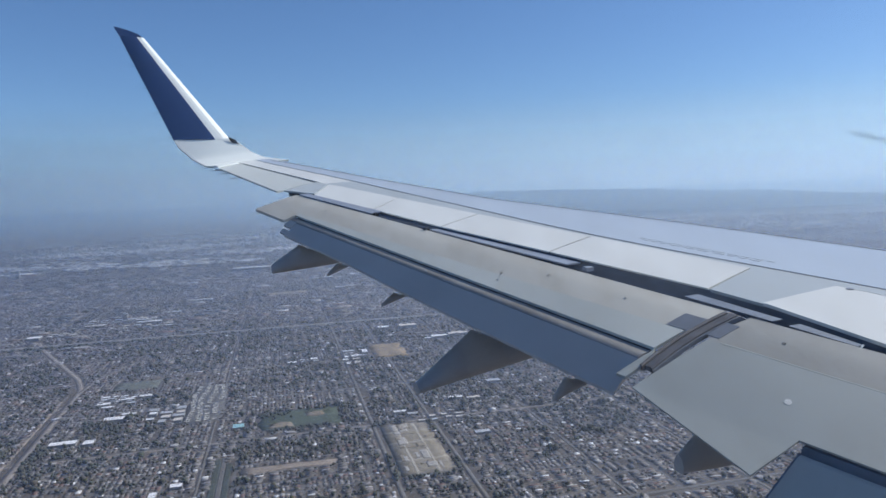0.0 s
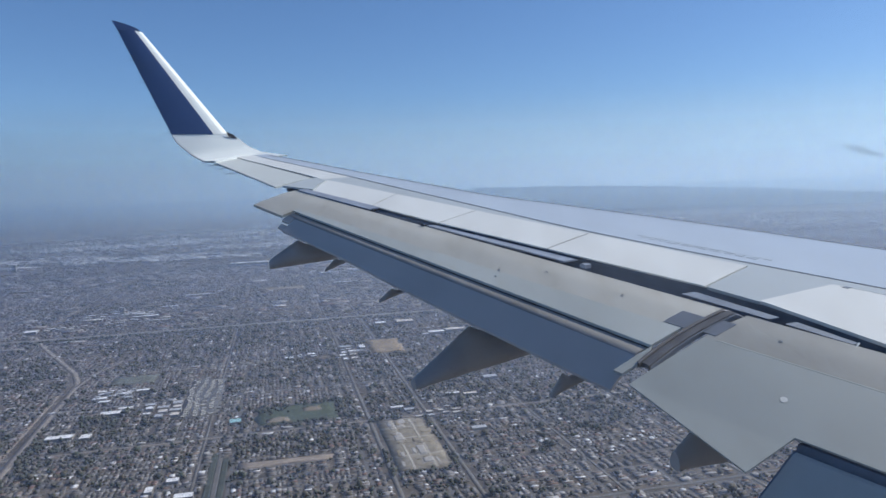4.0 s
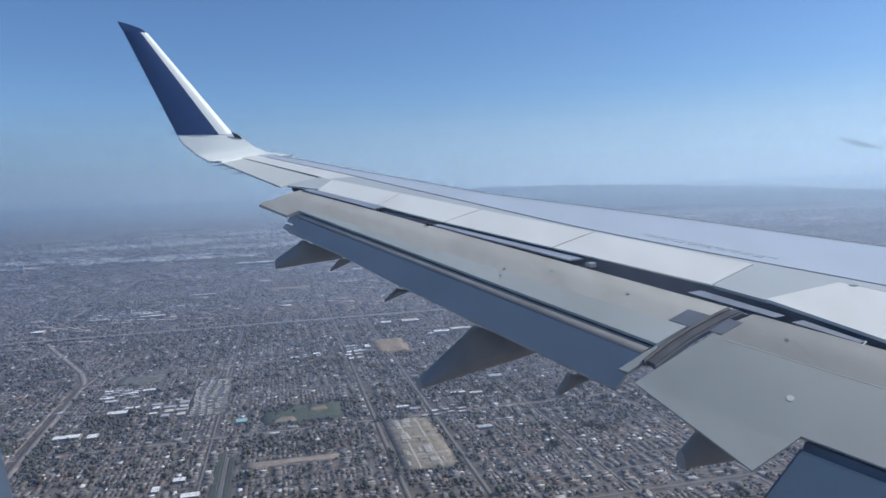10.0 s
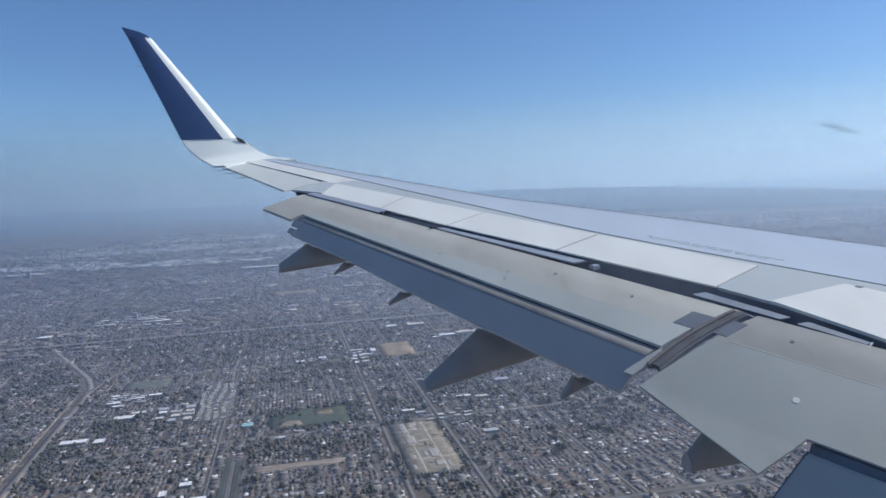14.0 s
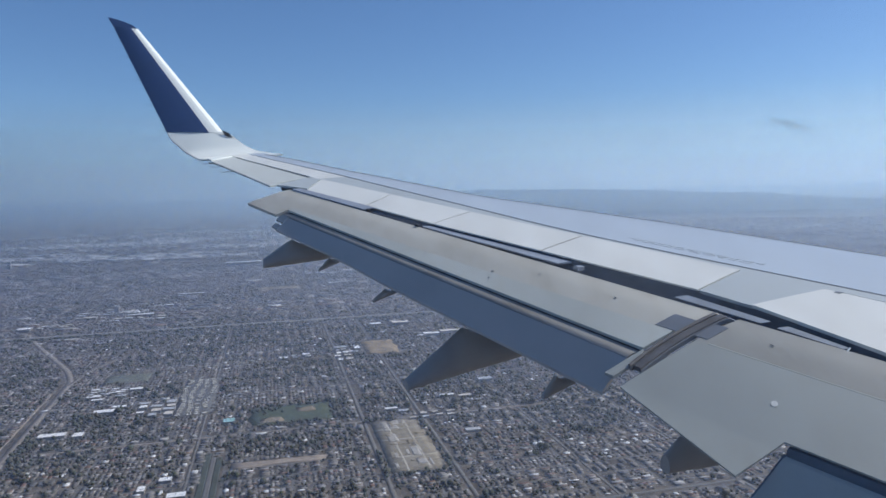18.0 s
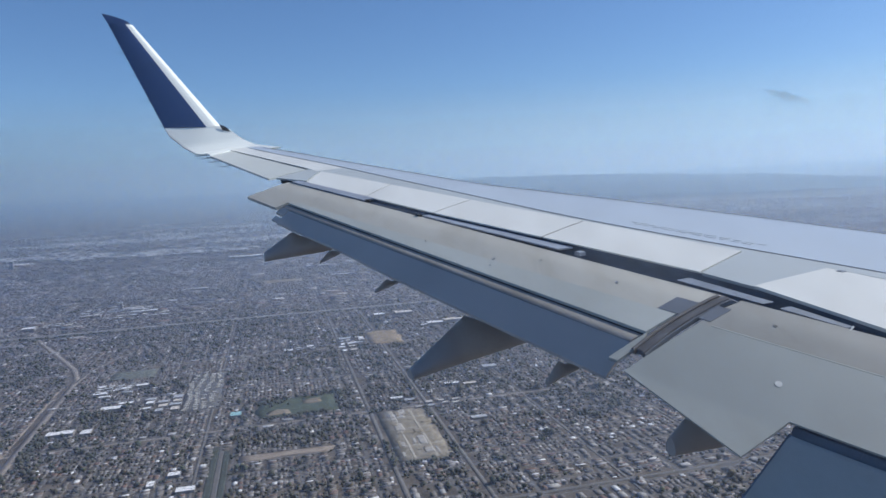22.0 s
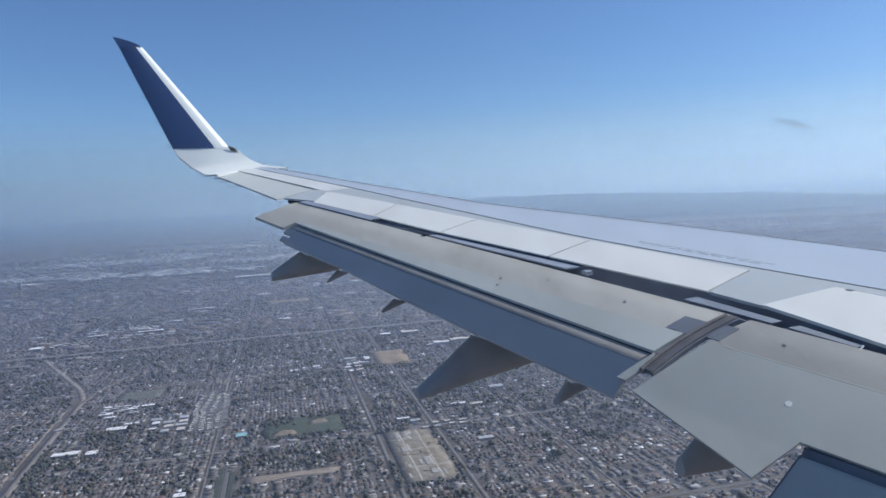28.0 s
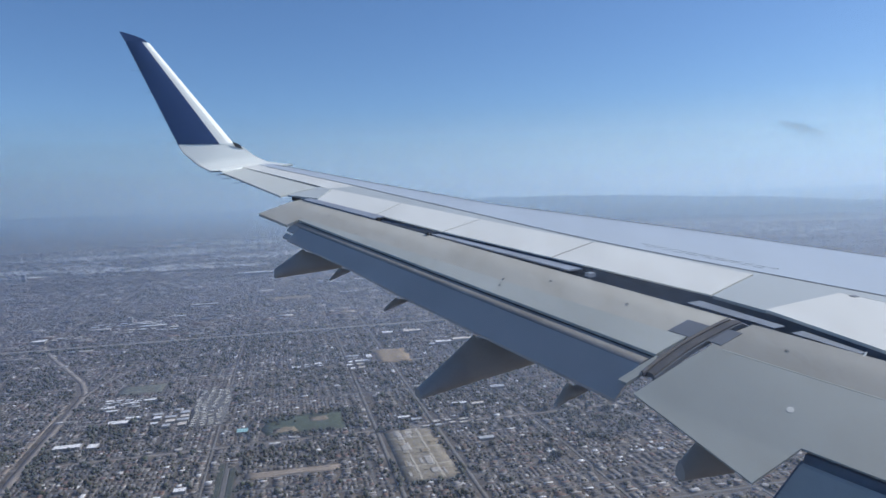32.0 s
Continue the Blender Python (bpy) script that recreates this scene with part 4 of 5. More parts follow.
compound(3780, -1060, 2, 3, 50, 50, 8, (W_, W_, T_), "bright-roofed depot beside the freeway")
compound(5700, 420, 2, 4, 120, 110, 9, (W_, G_, W_), "large pale depot in the distance")
# trailer homes in bent rows
random.seed(11)
home = None
for col, b0 in enumerate((-284, -260, -234, -210)):
    for i in range(21):
        a = 2064 + i * 19.3 + random.uniform(-2, 2)
        b = b0 + 6 * math.sin(i * 0.35 + col) + random.uniform(-3, 3)
        if random.random() < 0.14 or b > -190:
            continue
        if home is None:
            home = building(a, b, 9.5, 14.0, 3.4, cream_roof, "cream-roofed mobile home in a trailer park", "mobile home", vents=1)
            tagged(home, group="mobile homes")
        else:
            copy_thing(home, Matrix.Translation(Vector(basin(a * MAP, b * MAP))) @ Matrix.Rotation(math.atan2(GB[1], GB[0]) + random.uniform(-0.35, 0.35), 4, "Z"))

# ---- houses, lot by lot ----
rng = np.random.default_rng(7)
BW, BL, LOT = 86.0, 196.0, 15.2
ca, cb, wa, wb, hh, rot = [], [], [], [], [], []
ta, tb, ts = [], [], []
AMAX, AMIN, BMIN, BMAX = 5600.0, 1100.0, -3700.0, 4300.0
fa = np.arange(AMIN, AMAX, BW)
fb = np.arange(BMIN, BMAX, BL)


def seen(a, b, lo, hi, half=41.0):
    x, y = a * GA[0] + b * GB[0], a * GA[1] + b * GB[1]
    R = np.hypot(x, y)
    return (R > lo) & (R < hi) & (np.abs(np.degrees(np.arctan2(x, y))) < half)


def clear_of(a, b):
    ok = np.ones(len(a), bool)
    for a0, a1, b0, b1 in PLOTS:
        ok &= ~((a > a0 - 4) & (a < a1 + 4) & (b > b0 - 4) & (b < b1 + 4))
    a, b = a / MAP, b / MAP
    for b0, w in LONG.items():
        ok &= np.abs(b - b0) > w * 0.32 + 8
    for a0, w in CROSS.items():
        ok &= np.abs(a - a0) > w * 0.32 + 8
    ok &= np.abs(a - np.interp(b, [-2500, -1300, 0, 3500], [3330, 3480, 3475, 3470])) > 46
    ok &= np.abs(b - np.interp(a, [900, 1729, 2574, 2739, 2962, 3402, 3600], [-616, -644, -690, -733, -836, -1039, -1120])) > 21
    ok &= (np.abs(b - np.interp(a, [2530, 2731, 2900, 3000], [-676, -652, -600, -520])) > 12) | (a < 2530) | (a > 3000)
    ok &= np.abs(b - np.interp(a, [1200, 2551, 3637, 7417], [-1600, -1830, -2030, -2760])) > 46
    ok &= np.abs(b - np.interp(a, [900, 1622, 2062, 3300], [2230, 2160, 2115, 1960])) > 26
    return ok


def lots(a0, b0):
    """One block: two rows of lots back to back, or turned the other way, or rows of long low apartment blocks."""
    style = rng.random()
    out = []
    if style < 0.10:                                     # apartments
        for k in range(int(BL / 24)):
            for side in (0.27, 0.73):
                if rng.random() < 0.9:
                    out.append((a0 + 12 + k * 24 + rng.normal(0, 1.5), b0 + 6 + (BW - 8) * side + rng.normal(0, 1.5), rng.uniform(9, 13), rng.uniform(24, 35), 0))
    elif style < 0.42:                                   # lots facing the cross streets
        for rep in range(2):
            for side in (0, 1):
                for k in range(int((BW - 10) / LOT)):
                    p = b0 + 9 + (k + 0.5) * LOT + rng.normal(0, 1.2)
                    q_ = a0 + rep * 97 + (22 if side == 0 else 74)
                    out.append((q_ + rng.normal(0, 2.5), p, rng.uniform(13, 22), rng.uniform(8.5, 12.5), 1))
                    if rng.random() < 0.8:
                        out.append((q_ + (17 if side == 0 else -17) + rng.normal(0, 2), p + rng.normal(0, 2), rng.uniform(6, 10), rng.uniform(5.5, 9.5), 0))
    else:
        for side in (0, 1):
            for k in range(int((BL - 12) / LOT)):
                p = a0 + 8 + (k + 0.5) * LOT + rng.normal(0, 1.2)
                q_ = b0 + (22 if side == 0 else BW - 15)
                out.append((p, q_ + rng.normal(0, 2.5), rng.uniform(7.5, 12), rng.uniform(13, 23), rng.random() < 0.3))
                if rng.random() < 0.85:
                    out.append((p + rng.normal(0, 2), q_ + (18 if side == 0 else -18) + rng.normal(0, 2.5), rng.uniform(5.5, 9), rng.uniform(6, 13), rng.random() < 0.5))
    return out


for a0 in fa:
    for b0 in fb:
        for p in lots(b0, a0):                            # the blocks lie lengthwise along b
            ca.append(p[1]); cb.append(p[0]); wa.append(p[3] * 0.90); wb.append(p[2] * 1.45); rot.append(1.0 - float(p[4]))
        nt = int(np.clip(rng.normal(50, 20) + 110 * noise.noise((a0 / 520.0, b0 / 520.0, 5.0)), 8, 170))
        pa, pb = a0 + rng.uniform(0, BW, nt), b0 + rng.uniform(0, BL, nt)
        grove = rng.random(nt) < 0.4                      # some trees stand in groups
        spot = rng.integers(0, 4, nt)
        ga, gb = rng.uniform(0, BW, 4), rng.uniform(0, BL, 4)
        pa = np.where(grove, a0 + ga[spot] + rng.normal(0, 6, nt), pa)
        pb = np.where(grove, b0 + gb[spot] + rng.normal(0, 8, nt), pb)
        ta.append(pa); tb.append(pb); ts.append(rng.gamma(2.0, 1.2, nt) + 1.4 + 0.7 * grove)
ca, cb, wa, wb, rot = (np.array(v, float) for v in (ca, cb, wa, wb, rot))
ok = seen(ca, cb, 1330, 4700) & clear_of(ca, cb) & (rng.random(len(ca)) > 0.04)
ca, cb, wa, wb, rot = ca[ok], cb[ok], wa[ok], wb[ok], rot[ok]
hh = np.where(rng.random(len(ca)) < 0.12, 5.6, 2.9) + rng.uniform(-0.3, 0.6, len(ca))


def houses(name, a, b, la, lb, h, rise, along_b, label, slots):
    """Many gabled houses in one mesh; ten points each."""
    k = len(a)
    ang = rng.normal(0, 0.045, k)
    cs, sn = np.cos(ang), np.sin(ang)
    ux = np.array([-1, 1, 1, -1]) / 2
    uy = np.array([-1, -1, 1, 1]) / 2
    P = np.zeros((k, 10, 3))
    for t in range(4):
        for lev, hz in ((0, np.full(k, -2.0)), (4, h)):
            P[:, t + lev] = np.stack([uy[t] * la, ux[t] * lb, hz], 1)
    ridge = np.where(along_b[:, None] > 0.5, np.stack([np.zeros(k), lb * 0.5], 1), np.stack([la * 0.5, np.zeros(k)], 1)) * rng.choice([1.0, 0.62], k)[:, None]
    P[:, 8, 0], P[:, 8, 1], P[:, 8, 2] = -ridge[:, 0], -ridge[:, 1], h + rise
    P[:, 9, 0], P[:, 9, 1], P[:, 9, 2] = ridge[:, 0], ridge[:, 1], h + rise
    A = a[:, None] + P[..., 0] * cs[:, None] - P[..., 1] * sn[:, None]
    B = b[:, None] + P[..., 0] * sn[:, None] + P[..., 1] * cs[:, None]
    V = basin(A, B, P[..., 2])
    wallt = [(0, 1, 5), (0, 5, 4), (1, 2, 6), (1, 6, 5), (2, 3, 7), (2, 7, 6), (3, 0, 4), (3, 4, 7)]
    # ridge along b: ends at sides 0-3 and 1-2; ridge along a: ends at sides 0-1 and 2-3
    rb = [(4, 5, 9), (4, 9, 8), (6, 7, 8), (6, 8, 9), (5, 6, 9), (7, 4, 8)]
    ra = [(5, 6, 9), (5, 9, 8), (7, 4, 8), (7, 8, 9), (6, 7, 9), (4, 5, 8)]
    base = np.arange(k)[:, None, None] * 10
    T = np.where(along_b[:, None, None] > 0.5, np.array(wallt + rb)[None], np.array(wallt + ra)[None]) + base
    S = np.tile(np.array([0] * 8 + [1] * 6), k)
    ob = big_mesh(name, V, T, slots, S)
    return tagged(ob, label, "houses", kind="stuff")


houses("houses", ca, cb, wa, wb, hh, np.where(rng.random(len(ca)) < 0.25, 0.25, rng.uniform(1.0, 2.2, len(ca))), 1 - rot, "thousands of small houses with grey and brown roofs", [walls, roofs])

# shops with flat roofs along the wider streets
sa, sb, sl, sw = [], [], [], []
for b0, w in LONG.items():
    for a in np.arange(1150, 3400, 26.0):
        if rng.random() < 0.30:
            sa.append(a + rng.normal(0, 4)); sb.append(b0 + rng.choice([-1, 1]) * (w * 0.35 + 10)); sl.append(rng.uniform(14, 34)); sw.append(rng.uniform(12, 20))
for a0, w in CROSS.items():
    for b in np.arange(-2000, 2600, 26.0):
        if rng.random() < 0.30:
            sb.append(b + rng.normal(0, 4)); sa.append(a0 + rng.choice([-1, 1]) * (w * 0.35 + 10)); sw.append(rng.uniform(14, 40)); sl.append(rng.uniform(12, 20))
sa, sb, sl, sw = (np.array(v) for v in (sa, sb, sl, sw))
sa, sb = sa * MAP, sb * MAP
ok = seen(sa, sb, 1330, 4700)
for a0, a1, b0, b1 in PLOTS:
    ok &= ~((sa > a0 - 10) & (sa < a1 + 10) & (sb > b0 - 10) & (sb < b1 + 10))
houses("shops", sa[ok], sb[ok], sl[ok], sw[ok], rng.uniform(4, 6.5, ok.sum()), np.full(ok.sum(), 0.25), np.ones(ok.sum()), "flat-roofed shops lining the wider streets", [walls, shop_roofs])

# farther blocks, coarser
def fan(k, lo, hi, power=1.0):
    """Places spread evenly over the view's fan between two distances, as (a, b)."""
    R = np.sqrt(rng.uniform(lo ** 2, hi ** 2, k) if power == 1.0 else lo ** 2 + (hi ** 2 - lo ** 2) * rng.random(k) ** power)
    t = np.radians(rng.uniform(-42, 42, k))
    x, y = R * np.sin(t), R * np.cos(t)
    return x * GA[0] + y * GA[1], x * GB[0] + y * GB[1]


n1, n2 = fan(66000, 4600, 8800), fan(14000, 8800, 19000)
fa_, fb_ = np.concatenate([n1[0], n2[0]]), np.concatenate([n1[1], n2[1]])
fa_, fb_ = np.round(fa_ / 14.5) * 14.5 + rng.normal(0, 2, len(fa_)), fb_ + rng.normal(0, 2, len(fb_))
ok = (np.abs(fa_ - np.interp(fb_, [-3300, -1733, 0, 4667], [4440, 4640, 4633, 4627])) > 75) & clear_of(fa_, fb_)
fa_, fb_ = fa_[ok], fb_[ok]
big = rng.random(len(fa_)) < np.clip((fa_ - 7500) / 14000, 0.012, 0.7)
houses("distant_houses", fa_, fb_, np.where(big, rng.uniform(25, 70, len(fa_)), rng.uniform(10, 18, len(fa_))), np.where(big, rng.uniform(40, 170, len(fa_)), rng.uniform(12, 30, len(fa_))),
       np.where(big, 11.0, 5.0), np.where(big, 0.3, 1.6), np.ones(len(fa_)), "distant houses and pale sheds across the basin", [walls, roofs])
# industrial belt: sheds gathered in districts
ki = 26000
R_, t_ = 9500 * (28500 / 9500) ** rng.random(ki), np.radians(rng.uniform(-40, 40, ki))
ix, iy = R_ * np.sin(t_), R_ * np.cos(t_)
ia, ib = ix * GA[0] + iy * GA[1], ix * GB[0] + iy * GB[1]
ia = np.round(ia / 240) * 240 + rng.normal(0, 25, ki)
cluster = np.array([noise.noise((a_ / 1500, b_ / 3200, 2.0)) + 0.5 * noise.noise((a_ / 500, b_ / 900, 7.0)) for a_, b_ in zip(ia, ib)])
coast = np.interp(np.degrees(t_), [-40, -30, -20, -8, 40], [15500, 17500, 25500, 28500, 28500])
ok = (cluster > np.interp(np.degrees(t_), [-40, -5, 12, 40], [0.04, 0.08, 0.40, 0.48])) & (R_ < coast * rng.uniform(0.93, 1.0, ki))
k_ = ok.sum()
houses("distant_sheds", ia[ok], ib[ok], rng.uniform(30, 130, k_), rng.gamma(2.2, 30, k_) + 28, np.full(k_, 18.0), np.full(k_, 0.4), np.ones(k_),
       "belt of pale industrial sheds far across the basin", [walls, flat_roofs])

# ---- trees ----
bm = bmesh.new()
bmesh.ops.create_icosphere(bm, subdivisions=1, radius=1.0)
bm.verts.ensure_lookup_table()
ICO_V = np.array([v.co[:] for v in bm.verts])
ICO_F = np.array([[v.index for v in f.verts] for f in bm.faces])
bm.free()


OCT_V = np.array([(1, 0, 0), (0, 1, 0), (-1, 0, 0), (0, -1, 0), (0, 0, 1), (0, 0, -1)], float)
OCT_F = np.array([(0, 1, 4), (1, 2, 4), (2, 3, 4), (3, 0, 4), (1, 0, 5), (2, 1, 5), (3, 2, 5), (0, 3, 5)])


def crowns(name, a, b, size, label, tall=1.0, pv=ICO_V, pf=ICO_F):
    """Tree crowns: uneven clumps standing on the ground, each on a short trunk."""
    k = len(a)
    J = pv[None] * rng.uniform(0.55, 1.25, (k, len(pv), 1)) * size[:, None, None]
    J[..., 2] *= tall * rng.uniform(0.7, 1.25, (k, 1))
    Hc = size * 1.15 * tall
    V = basin(a[:, None] + J[..., 0], b[:, None] + J[..., 1], J[..., 2] + Hc[:, None])
    T = pf[None] + (np.arange(k) * len(pv))[:, None, None]
    return tagged(big_mesh(name, V, T, [leaves]), label, "trees", kind="stuff")


ta, tb, ts = np.concatenate(ta), np.concatenate(tb), np.concatenate(ts)
ok = seen(ta, tb, 1330, 4700) & clear_of(ta, tb)
ta, tb, ts = ta[ok], tb[ok], ts[ok]
far_off = np.hypot(ta, tb) > 2500
crowns("street_trees", ta[~far_off], tb[~far_off], ts[~far_off], "dark dusty trees among the houses")
crowns("street_trees", ta[far_off], tb[far_off], ts[far_off] * 1.15, "dark dusty trees among the farther houses", 1.0, OCT_V, OCT_F)
fa2, fb2 = fan(110000, 4600, 13000, 1.25)
wood = np.array([noise.noise((a_ / 700, b_ / 900, 4.0)) for a_, b_ in zip(fa2, fb2)])
ok = (rng.random(len(fa2)) < np.clip(0.45 + 1.3 * wood, 0.06, 1)) & clear_of(fa2, fb2)
fa2, fb2 = fa2[ok], fb2[ok]
crowns("distant_trees", fa2, fb2, rng.gamma(2.4, 1.6, len(fa2)) + 2.5, "dark distant trees across the basin", 0.7, OCT_V, OCT_F)
# rows of big trees round the cleared lot and in the park
la_, lb_ = [], []
for i in range(90):
    e = rng.integers(0, 4)
    u = rng.random()
    p = [(1455, lerp(205, 352, u)), (lerp(1470, 1620, u), 215), (lerp(1470, 1835, u), 358), (1840, lerp(215, 300, u))][e]
    la_.append(p[0] + rng.normal(0, 5)); lb_.append(p[1] + rng.normal(0, 4))
for i in range(110):
    p = [(rng.uniform(1890, 2070), 150), (2066, rng.uniform(-80, 150)), (rng.uniform(1990, 2060), rng.uniform(-85, 0)), (1893, rng.uniform(-80, 140))][rng.integers(0, 4)]
    la_.append(p[0] + rng.normal(0, 7)); lb_.append(p[1] + rng.normal(0, 7))
for i in range(230):
    la_.append(rng.uniform(1880, 1975)); lb_.append(rng.uniform(-830, -700))
for i in range(120):
    la_.append(rng.uniform(1800, 1960)); lb_.append(rng.choice([-615, -712]) + rng.normal(0, 8))
fw = rng.uniform(-2500, 3400, 700)
crowns("freeway_trees", (np.interp(fw, [-2500, -1300, 0, 3500], [3330, 3480, 3475, 3470]) - 40 + rng.normal(0, 5, 700)) * MAP, fw * MAP, rng.uniform(4, 8, 700), "dark dense trees along the freeway bank")
crowns("park_trees", np.array(la_) * MAP, np.array(lb_) * MAP, rng.uniform(4, 8.5, len(la_)), "large dark trees round the park and the cleared lot")

# minor streets between the blocks
V, T = [], []
cnt = 0
for a0 in fa:
    for b0 in np.arange(BMIN, BMAX - 100, 98.0):
        if not seen(np.array([a0 + 3]), np.array([b0 + 49]), 1330, 4200)[0]:
            continue
        V.append(basin([a0, a0 + 7, a0 + 7, a0], [b0, b0, b0 + 98, b0 + 98], 0.35)); T += [(cnt, cnt + 2, cnt + 1), (cnt, cnt + 3, cnt + 2)]
        cnt += 4
for b0 in fb:
    for a0 in fa:
        if not seen(np.array([a0 + 44]), np.array([b0]), 1330, 4200)[0]:
            continue
        V.append(basin([a0, a0 + BW, a0 + BW, a0], [b0 - 5, b0 - 5, b0 + 4, b0 + 4], 0.3)); T += [(cnt, cnt + 2, cnt + 1), (cnt, cnt + 3, cnt + 2)]
        cnt += 4
tagged(big_mesh("side_streets", np.concatenate(V), T, [asphalt]), "narrow grey side streets between the housing blocks", "road", kind="structure")

# ---- far coastal hill ----
bm = bmesh.new()
cols = []
for i in range(81):
    deg = lerp(-2.0, 62.0, i / 80)
    u = i / 80
    top_ = EYE + 4562 * math.tan(radians(curve(deg, [(-2, -0.25), (1, 0.12), (4, 0.22), (10, 0.08), (15.5, -0.15), (23.6, -0.55), (33, -1.2), (45, -1.5), (62, -1.5)]) + 0.08 * noise.noise((deg * 0.22, 3, 1)) + 0.03 * noise.noise((deg * 1.6, 9, 1))))
    x, y = math.sin(radians(deg)), math.cos(radians(deg))
    cols.append([bm.verts.new((x * r, y * r, z)) for r, z in ((4592, EYE - 128), (4525, EYE - 149), (4537, lerp(EYE - 149, top_, 0.35)), (4550, lerp(EYE - 149, top_, 0.75)), (4562, top_), (4580, EYE - 90), (4592, EYE - 110))])
for p, q_ in zip(cols, cols[1:]):
    for k in range(6):
        bm.faces.new((p[k], q_[k], q_[k + 1], p[k + 1]))
tagged(part("distant_hill", bm, hill, None, smooth=True), "long low coastal hill fading in the haze", "hill", kind="structure")


# ---- haze: see-through tinted sheets added in place of hazy air ----
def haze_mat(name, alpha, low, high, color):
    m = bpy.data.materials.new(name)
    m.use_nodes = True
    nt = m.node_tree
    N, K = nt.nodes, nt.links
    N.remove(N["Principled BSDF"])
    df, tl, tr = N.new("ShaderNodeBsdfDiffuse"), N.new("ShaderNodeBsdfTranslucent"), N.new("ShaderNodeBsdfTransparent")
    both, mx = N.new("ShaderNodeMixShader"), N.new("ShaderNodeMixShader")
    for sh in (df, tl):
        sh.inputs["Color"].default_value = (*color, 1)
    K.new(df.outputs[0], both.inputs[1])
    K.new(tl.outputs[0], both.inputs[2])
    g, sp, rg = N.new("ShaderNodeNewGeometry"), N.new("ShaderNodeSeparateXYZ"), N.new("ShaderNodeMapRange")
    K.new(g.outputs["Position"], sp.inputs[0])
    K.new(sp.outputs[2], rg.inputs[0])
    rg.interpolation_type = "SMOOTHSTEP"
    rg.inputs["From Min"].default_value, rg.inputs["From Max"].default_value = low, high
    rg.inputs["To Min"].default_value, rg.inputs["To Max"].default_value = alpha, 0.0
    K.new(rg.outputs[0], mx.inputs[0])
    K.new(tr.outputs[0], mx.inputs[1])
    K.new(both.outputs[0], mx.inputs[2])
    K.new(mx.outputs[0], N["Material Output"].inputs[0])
    return m


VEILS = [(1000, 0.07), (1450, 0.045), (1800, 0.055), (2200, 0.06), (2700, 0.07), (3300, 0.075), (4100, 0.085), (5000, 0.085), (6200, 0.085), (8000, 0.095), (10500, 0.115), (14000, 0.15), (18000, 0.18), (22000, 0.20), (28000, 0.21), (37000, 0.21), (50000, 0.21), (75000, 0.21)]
LEAN_IN, LEAN_FAR = 0.7, 0.9                        # the sheets lean inwards, which sets how the sun brightens them
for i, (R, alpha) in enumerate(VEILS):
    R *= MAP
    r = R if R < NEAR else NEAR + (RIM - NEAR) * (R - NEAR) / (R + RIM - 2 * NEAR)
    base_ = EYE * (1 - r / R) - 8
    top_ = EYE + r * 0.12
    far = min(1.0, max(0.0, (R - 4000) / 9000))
    # distance haze put into colour: tint paler and bluer farther out
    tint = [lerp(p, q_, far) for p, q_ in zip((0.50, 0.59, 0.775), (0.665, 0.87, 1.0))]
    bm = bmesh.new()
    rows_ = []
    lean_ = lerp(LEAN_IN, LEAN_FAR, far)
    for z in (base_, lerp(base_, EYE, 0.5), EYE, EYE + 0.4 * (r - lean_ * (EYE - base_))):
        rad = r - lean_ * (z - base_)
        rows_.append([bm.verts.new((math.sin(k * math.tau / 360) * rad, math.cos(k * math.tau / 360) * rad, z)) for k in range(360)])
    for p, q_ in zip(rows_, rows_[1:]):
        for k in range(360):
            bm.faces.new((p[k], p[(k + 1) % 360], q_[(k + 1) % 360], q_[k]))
    veil = tagged(part("haze_sheet", bm, haze_mat("haze_tint", alpha, EYE - 60, top_, tint), None, smooth=True), "see-through sheet tinted blue-grey to stand in for haze", "haze", kind="structure")
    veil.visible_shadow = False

# ---- the cabin side with its window ----
PANE = 0.137


def frame_ring(cf, cz, hf, hz, rad, s):
    """Points of a rounded opening in the plane s."""
    pts = []
    for qx, qz, a0 in ((1, 1, 0), (-1, 1, 90), (-1, -1, 180), (1, -1, 270)):
        for k in range(7):
            a = radians(a0 + k * 15)
            pts.append((s, cf + qx * (hf - rad) + rad * math.cos(a), cz + qz * (hz - rad) + rad * math.sin(a)))
    return pts


WF, WZ, HF, HZ = 0.1004, 0.0, 0.1515, 0.138
sidewall = tagged(new("cabin_sidewall"), "cream plastic cabin sidewall panel with a rounded window", "cabin wall", kind="structure")
bm = bmesh.new()
rings = [frame_ring(WF, WZ, hf, hz, r, s) for hf, hz, r, s in ((1.4, 0.40, 0.05, PANE - 0.03), (HF + 0.03, HZ + 0.03, 0.14, PANE - 0.03), (HF, HZ, 0.12, PANE - 0.012), (HF, HZ, 0.12, PANE), (HF + 0.02, HZ + 0.02, 0.14, PANE + 0.004), (1.4, 0.40, 0.05, PANE + 0.004))]
rings = [[bm.verts.new(air(*p)) for p in r] for r in rings]
for p, q_ in zip(rings, rings[1:]):
    for k in range(28):
        bm.faces.new((p[k], p[(k + 1) % 28], q_[(k + 1) % 28], q_[k]))
part("window_surround", bm, cabin_plastic, sidewall, smooth=True)
pane_mat = bpy.data.materials.new("scratched_acrylic_pane")
pane_mat.use_nodes = True
N, K = pane_mat.node_tree.nodes, pane_mat.node_tree.links
N.remove(N["Principled BSDF"])
tr, gl, mx = N.new("ShaderNodeBsdfTransparent"), N.new("ShaderNodeBsdfGlossy"), N.new("ShaderNodeMixShader")
gl.inputs["Roughness"].default_value = 0.02
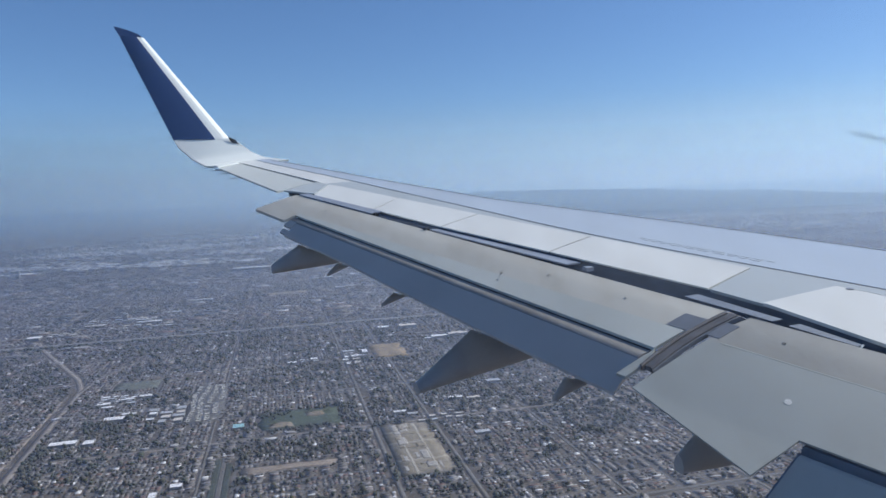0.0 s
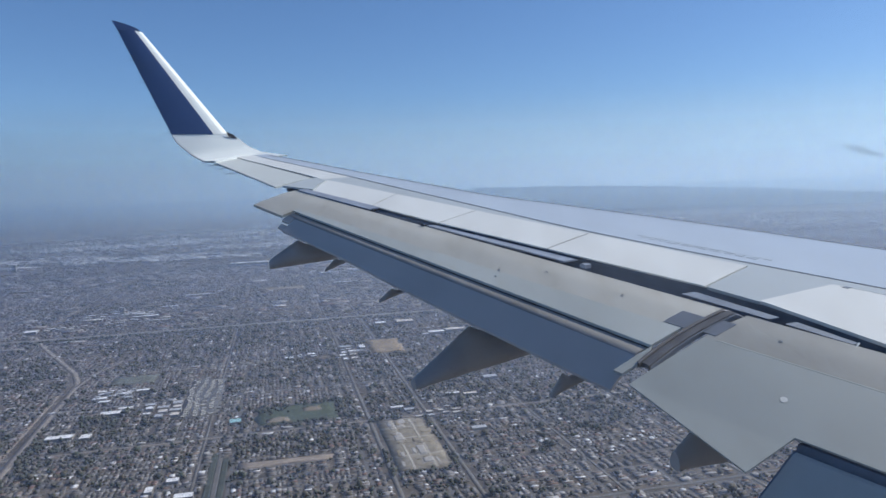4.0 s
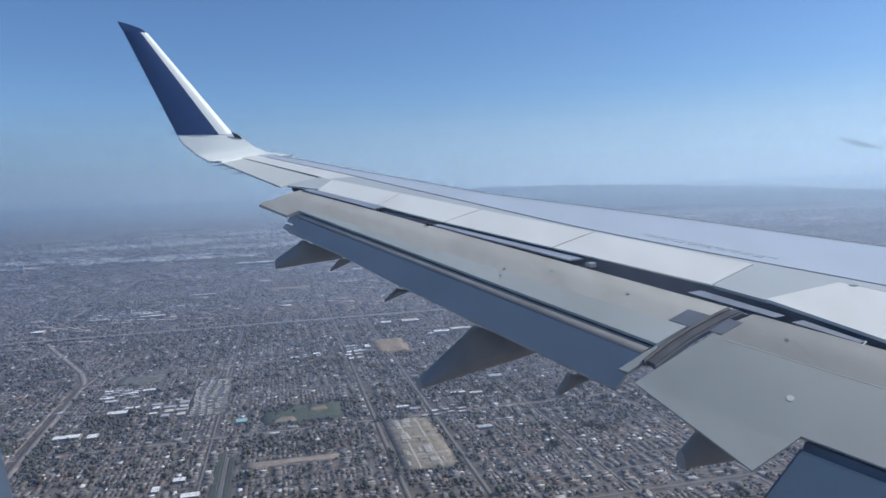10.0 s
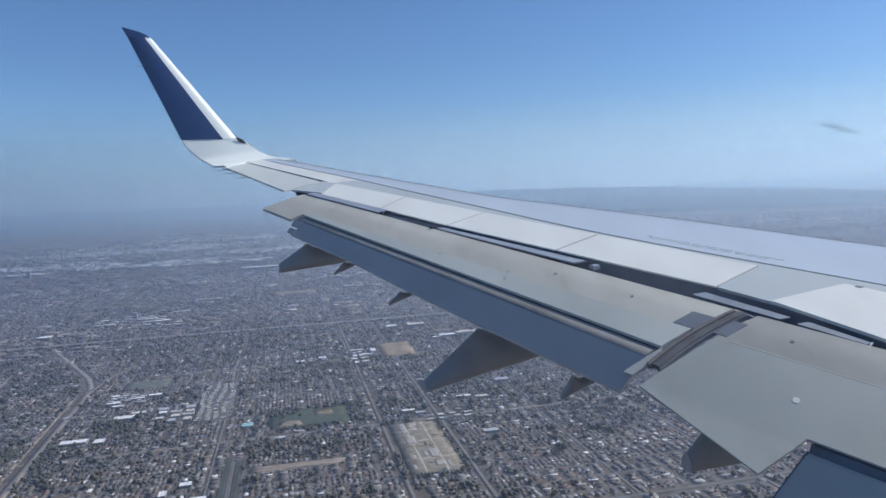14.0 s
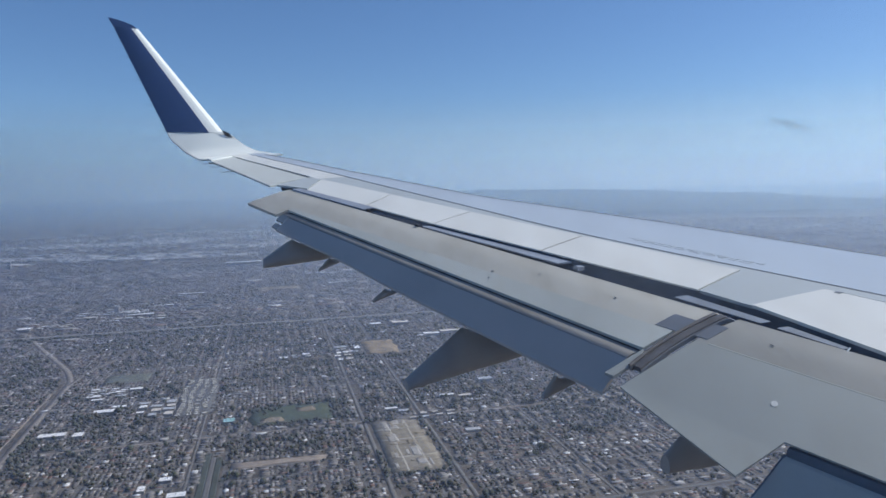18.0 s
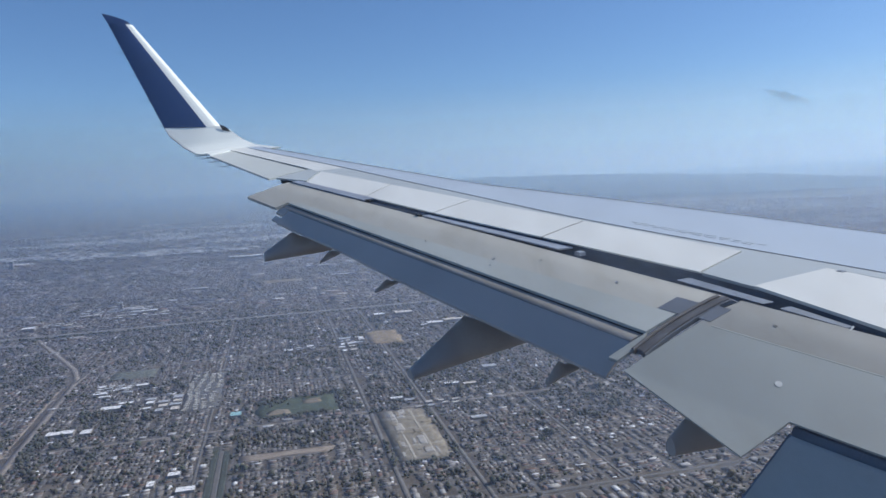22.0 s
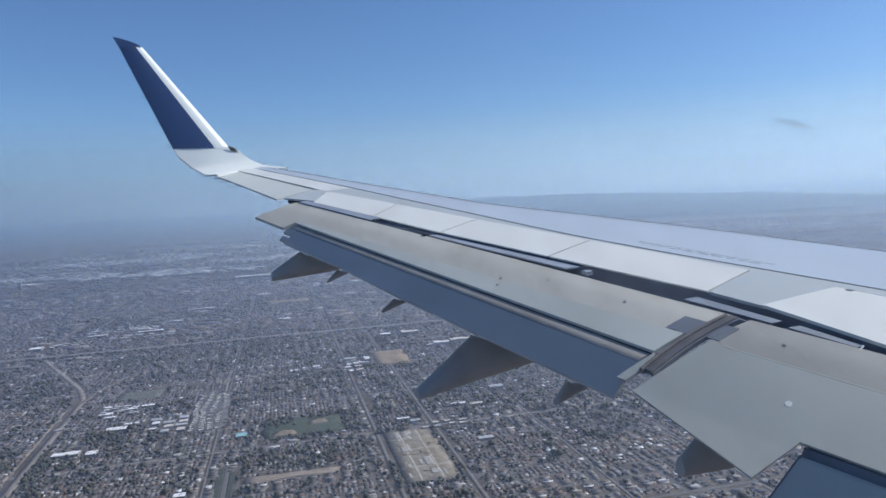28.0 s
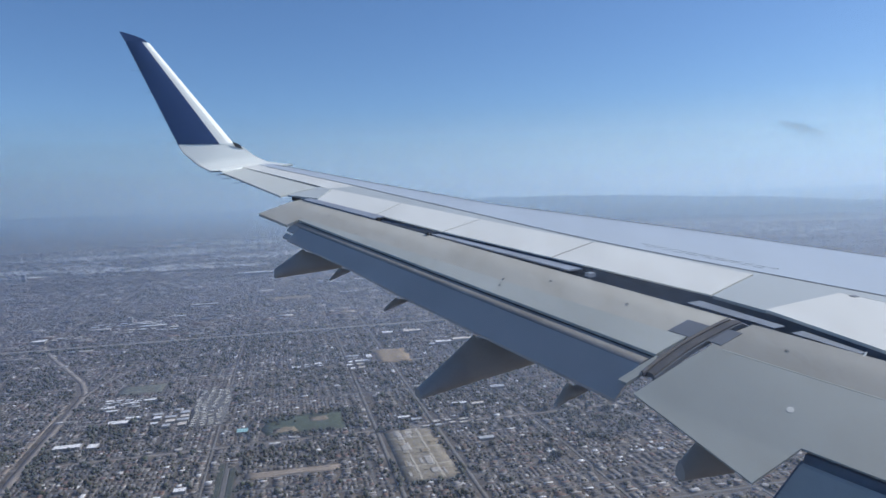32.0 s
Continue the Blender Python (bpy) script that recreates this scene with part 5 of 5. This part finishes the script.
mx.inputs[0].default_value = 0.008
K.new(tr.outputs[0], mx.inputs[1])
K.new(gl.outputs[0], mx.inputs[2])
haze_, mh = N.new("ShaderNodeBsdfTranslucent"), N.new("ShaderNodeMixShader")   # fine scratches that scatter the daylight
haze_.inputs["Color"].default_value = (0.8, 0.87, 1.0, 1)
mh.inputs[0].default_value = 0.048
K.new(mx.outputs[0], mh.inputs[1])
K.new(haze_.outputs[0], mh.inputs[2])
K.new(mh.outputs[0], N["Material Output"].inputs[0])
bm = bmesh.new()
bm.faces.new([bm.verts.new(air(*p)) for p in frame_ring(WF, WZ, HF + 0.012, HZ + 0.012, 0.11, PANE + 0.001)])
pane = part("window_pane", bm, pane_mat, sidewall, "clear acrylic window pane")
pane.visible_shadow = False
# a faint smear of dirt on the pane
smear_mat = bpy.data.materials.new("faint_dirt_smear")
smear_mat.use_nodes = True
N, K = smear_mat.node_tree.nodes, smear_mat.node_tree.links
b_ = N["Principled BSDF"]
b_.inputs["Base Color"].default_value, b_.inputs["Roughness"].default_value = (0.12, 0.13, 0.15, 1), 0.9
b_.inputs["Alpha"].default_value = 0.20
for k, (f0, z0, rx_, rz_) in enumerate(((0.1552, 0.0130, 0.0030, 0.0008), (0.1582, 0.0121, 0.0026, 0.0012), (0.1612, 0.0112, 0.0034, 0.0007))):
    bm = bmesh.new()
    bm.faces.new([bm.verts.new(air(PANE - 0.001 * (k + 1), f0 + rx_ * math.cos(a) * (1 + 0.3 * noise.noise((a * 2, k, 0))), z0 + rz_ * math.sin(a) * (1 + 0.4 * noise.noise((a * 3, k, 5))) - 0.22 * rx_ * math.cos(a))) for a in steps(0, math.tau * 23 / 24, 23)])
    part("dirt_smear", bm, smear_mat, pane, "faint grey smear of dirt")
# the rest of the cabin, plain
def block(name, a, b, material, label, category):
    bm = bmesh.new()
    v = [bm.verts.new(air(s, f, z)) for s in (a[0], b[0]) for f in (a[1], b[1]) for z in (a[2], b[2])]
    for q_ in ((0, 1, 3, 2), (4, 6, 7, 5), (0, 4, 5, 1), (2, 3, 7, 6), (0, 2, 6, 4), (1, 5, 7, 3)):
        bm.faces.new([v[k] for k in q_])
    return tagged(part(name, bm, material, None), label, category, kind="structure")


def disc(name, f, label):
    """A round bulkhead across the fuselage."""
    bm = bmesh.new()
    a, b = [[bm.verts.new(air(-1.35 + 1.53 * math.cos(k * math.tau / 48), g_, -0.12 + 1.53 * math.sin(k * math.tau / 48))) for k in range(48)] for g_ in (f, f + 0.04)]
    bm.faces.new(a)
    bm.faces.new(b[::-1])
    for k in range(48):
        bm.faces.new((a[k], a[(k + 1) % 48], b[(k + 1) % 48], b[k]))
    return tagged(part(name, bm, cabin_plastic, None), label, "wall", kind="structure")


block("cabin_floor", (-2.56, -1.4, -1.06), (-0.14, 1.6, -1.02), cabin_plastic, "plain grey cabin floor panel below the seat", "floor")
block("cabin_ceiling", (-2.48, -1.4, 0.88), (-0.22, 1.6, 0.92), cabin_plastic, "plain cream cabin ceiling panel", "ceiling")
block("cabin_wall", (-2.76, -1.4, -0.75), (-2.72, 1.6, 0.52), cabin_plastic, "plain cream opposite cabin sidewall", "wall")
disc("cabin_partition", -1.44, "plain cream round cabin partition behind the seat")
disc("cabin_partition", 1.62, "plain cream round cabin partition ahead of the seat")
# outer fuselage skin, open round the window
for a, b, t0, t1 in ((-9.0, -0.35, 0, 360), (0.75, 11.0, 0, 360), (-0.348, 0.748, 17.5, 352)):
    g = [[(-1.35 + 1.56 * math.cos(radians(t)), f, -0.12 + 1.56 * math.sin(radians(t))) for f in steps(a, b, 3)] for t in steps(t0, t1, 48)]
    tagged(part("fuselage_skin", side_shell(g, 0.008), fuselage_white, None, smooth=True), "white curved outer fuselage skin of the airplane", "fuselage", kind="structure")
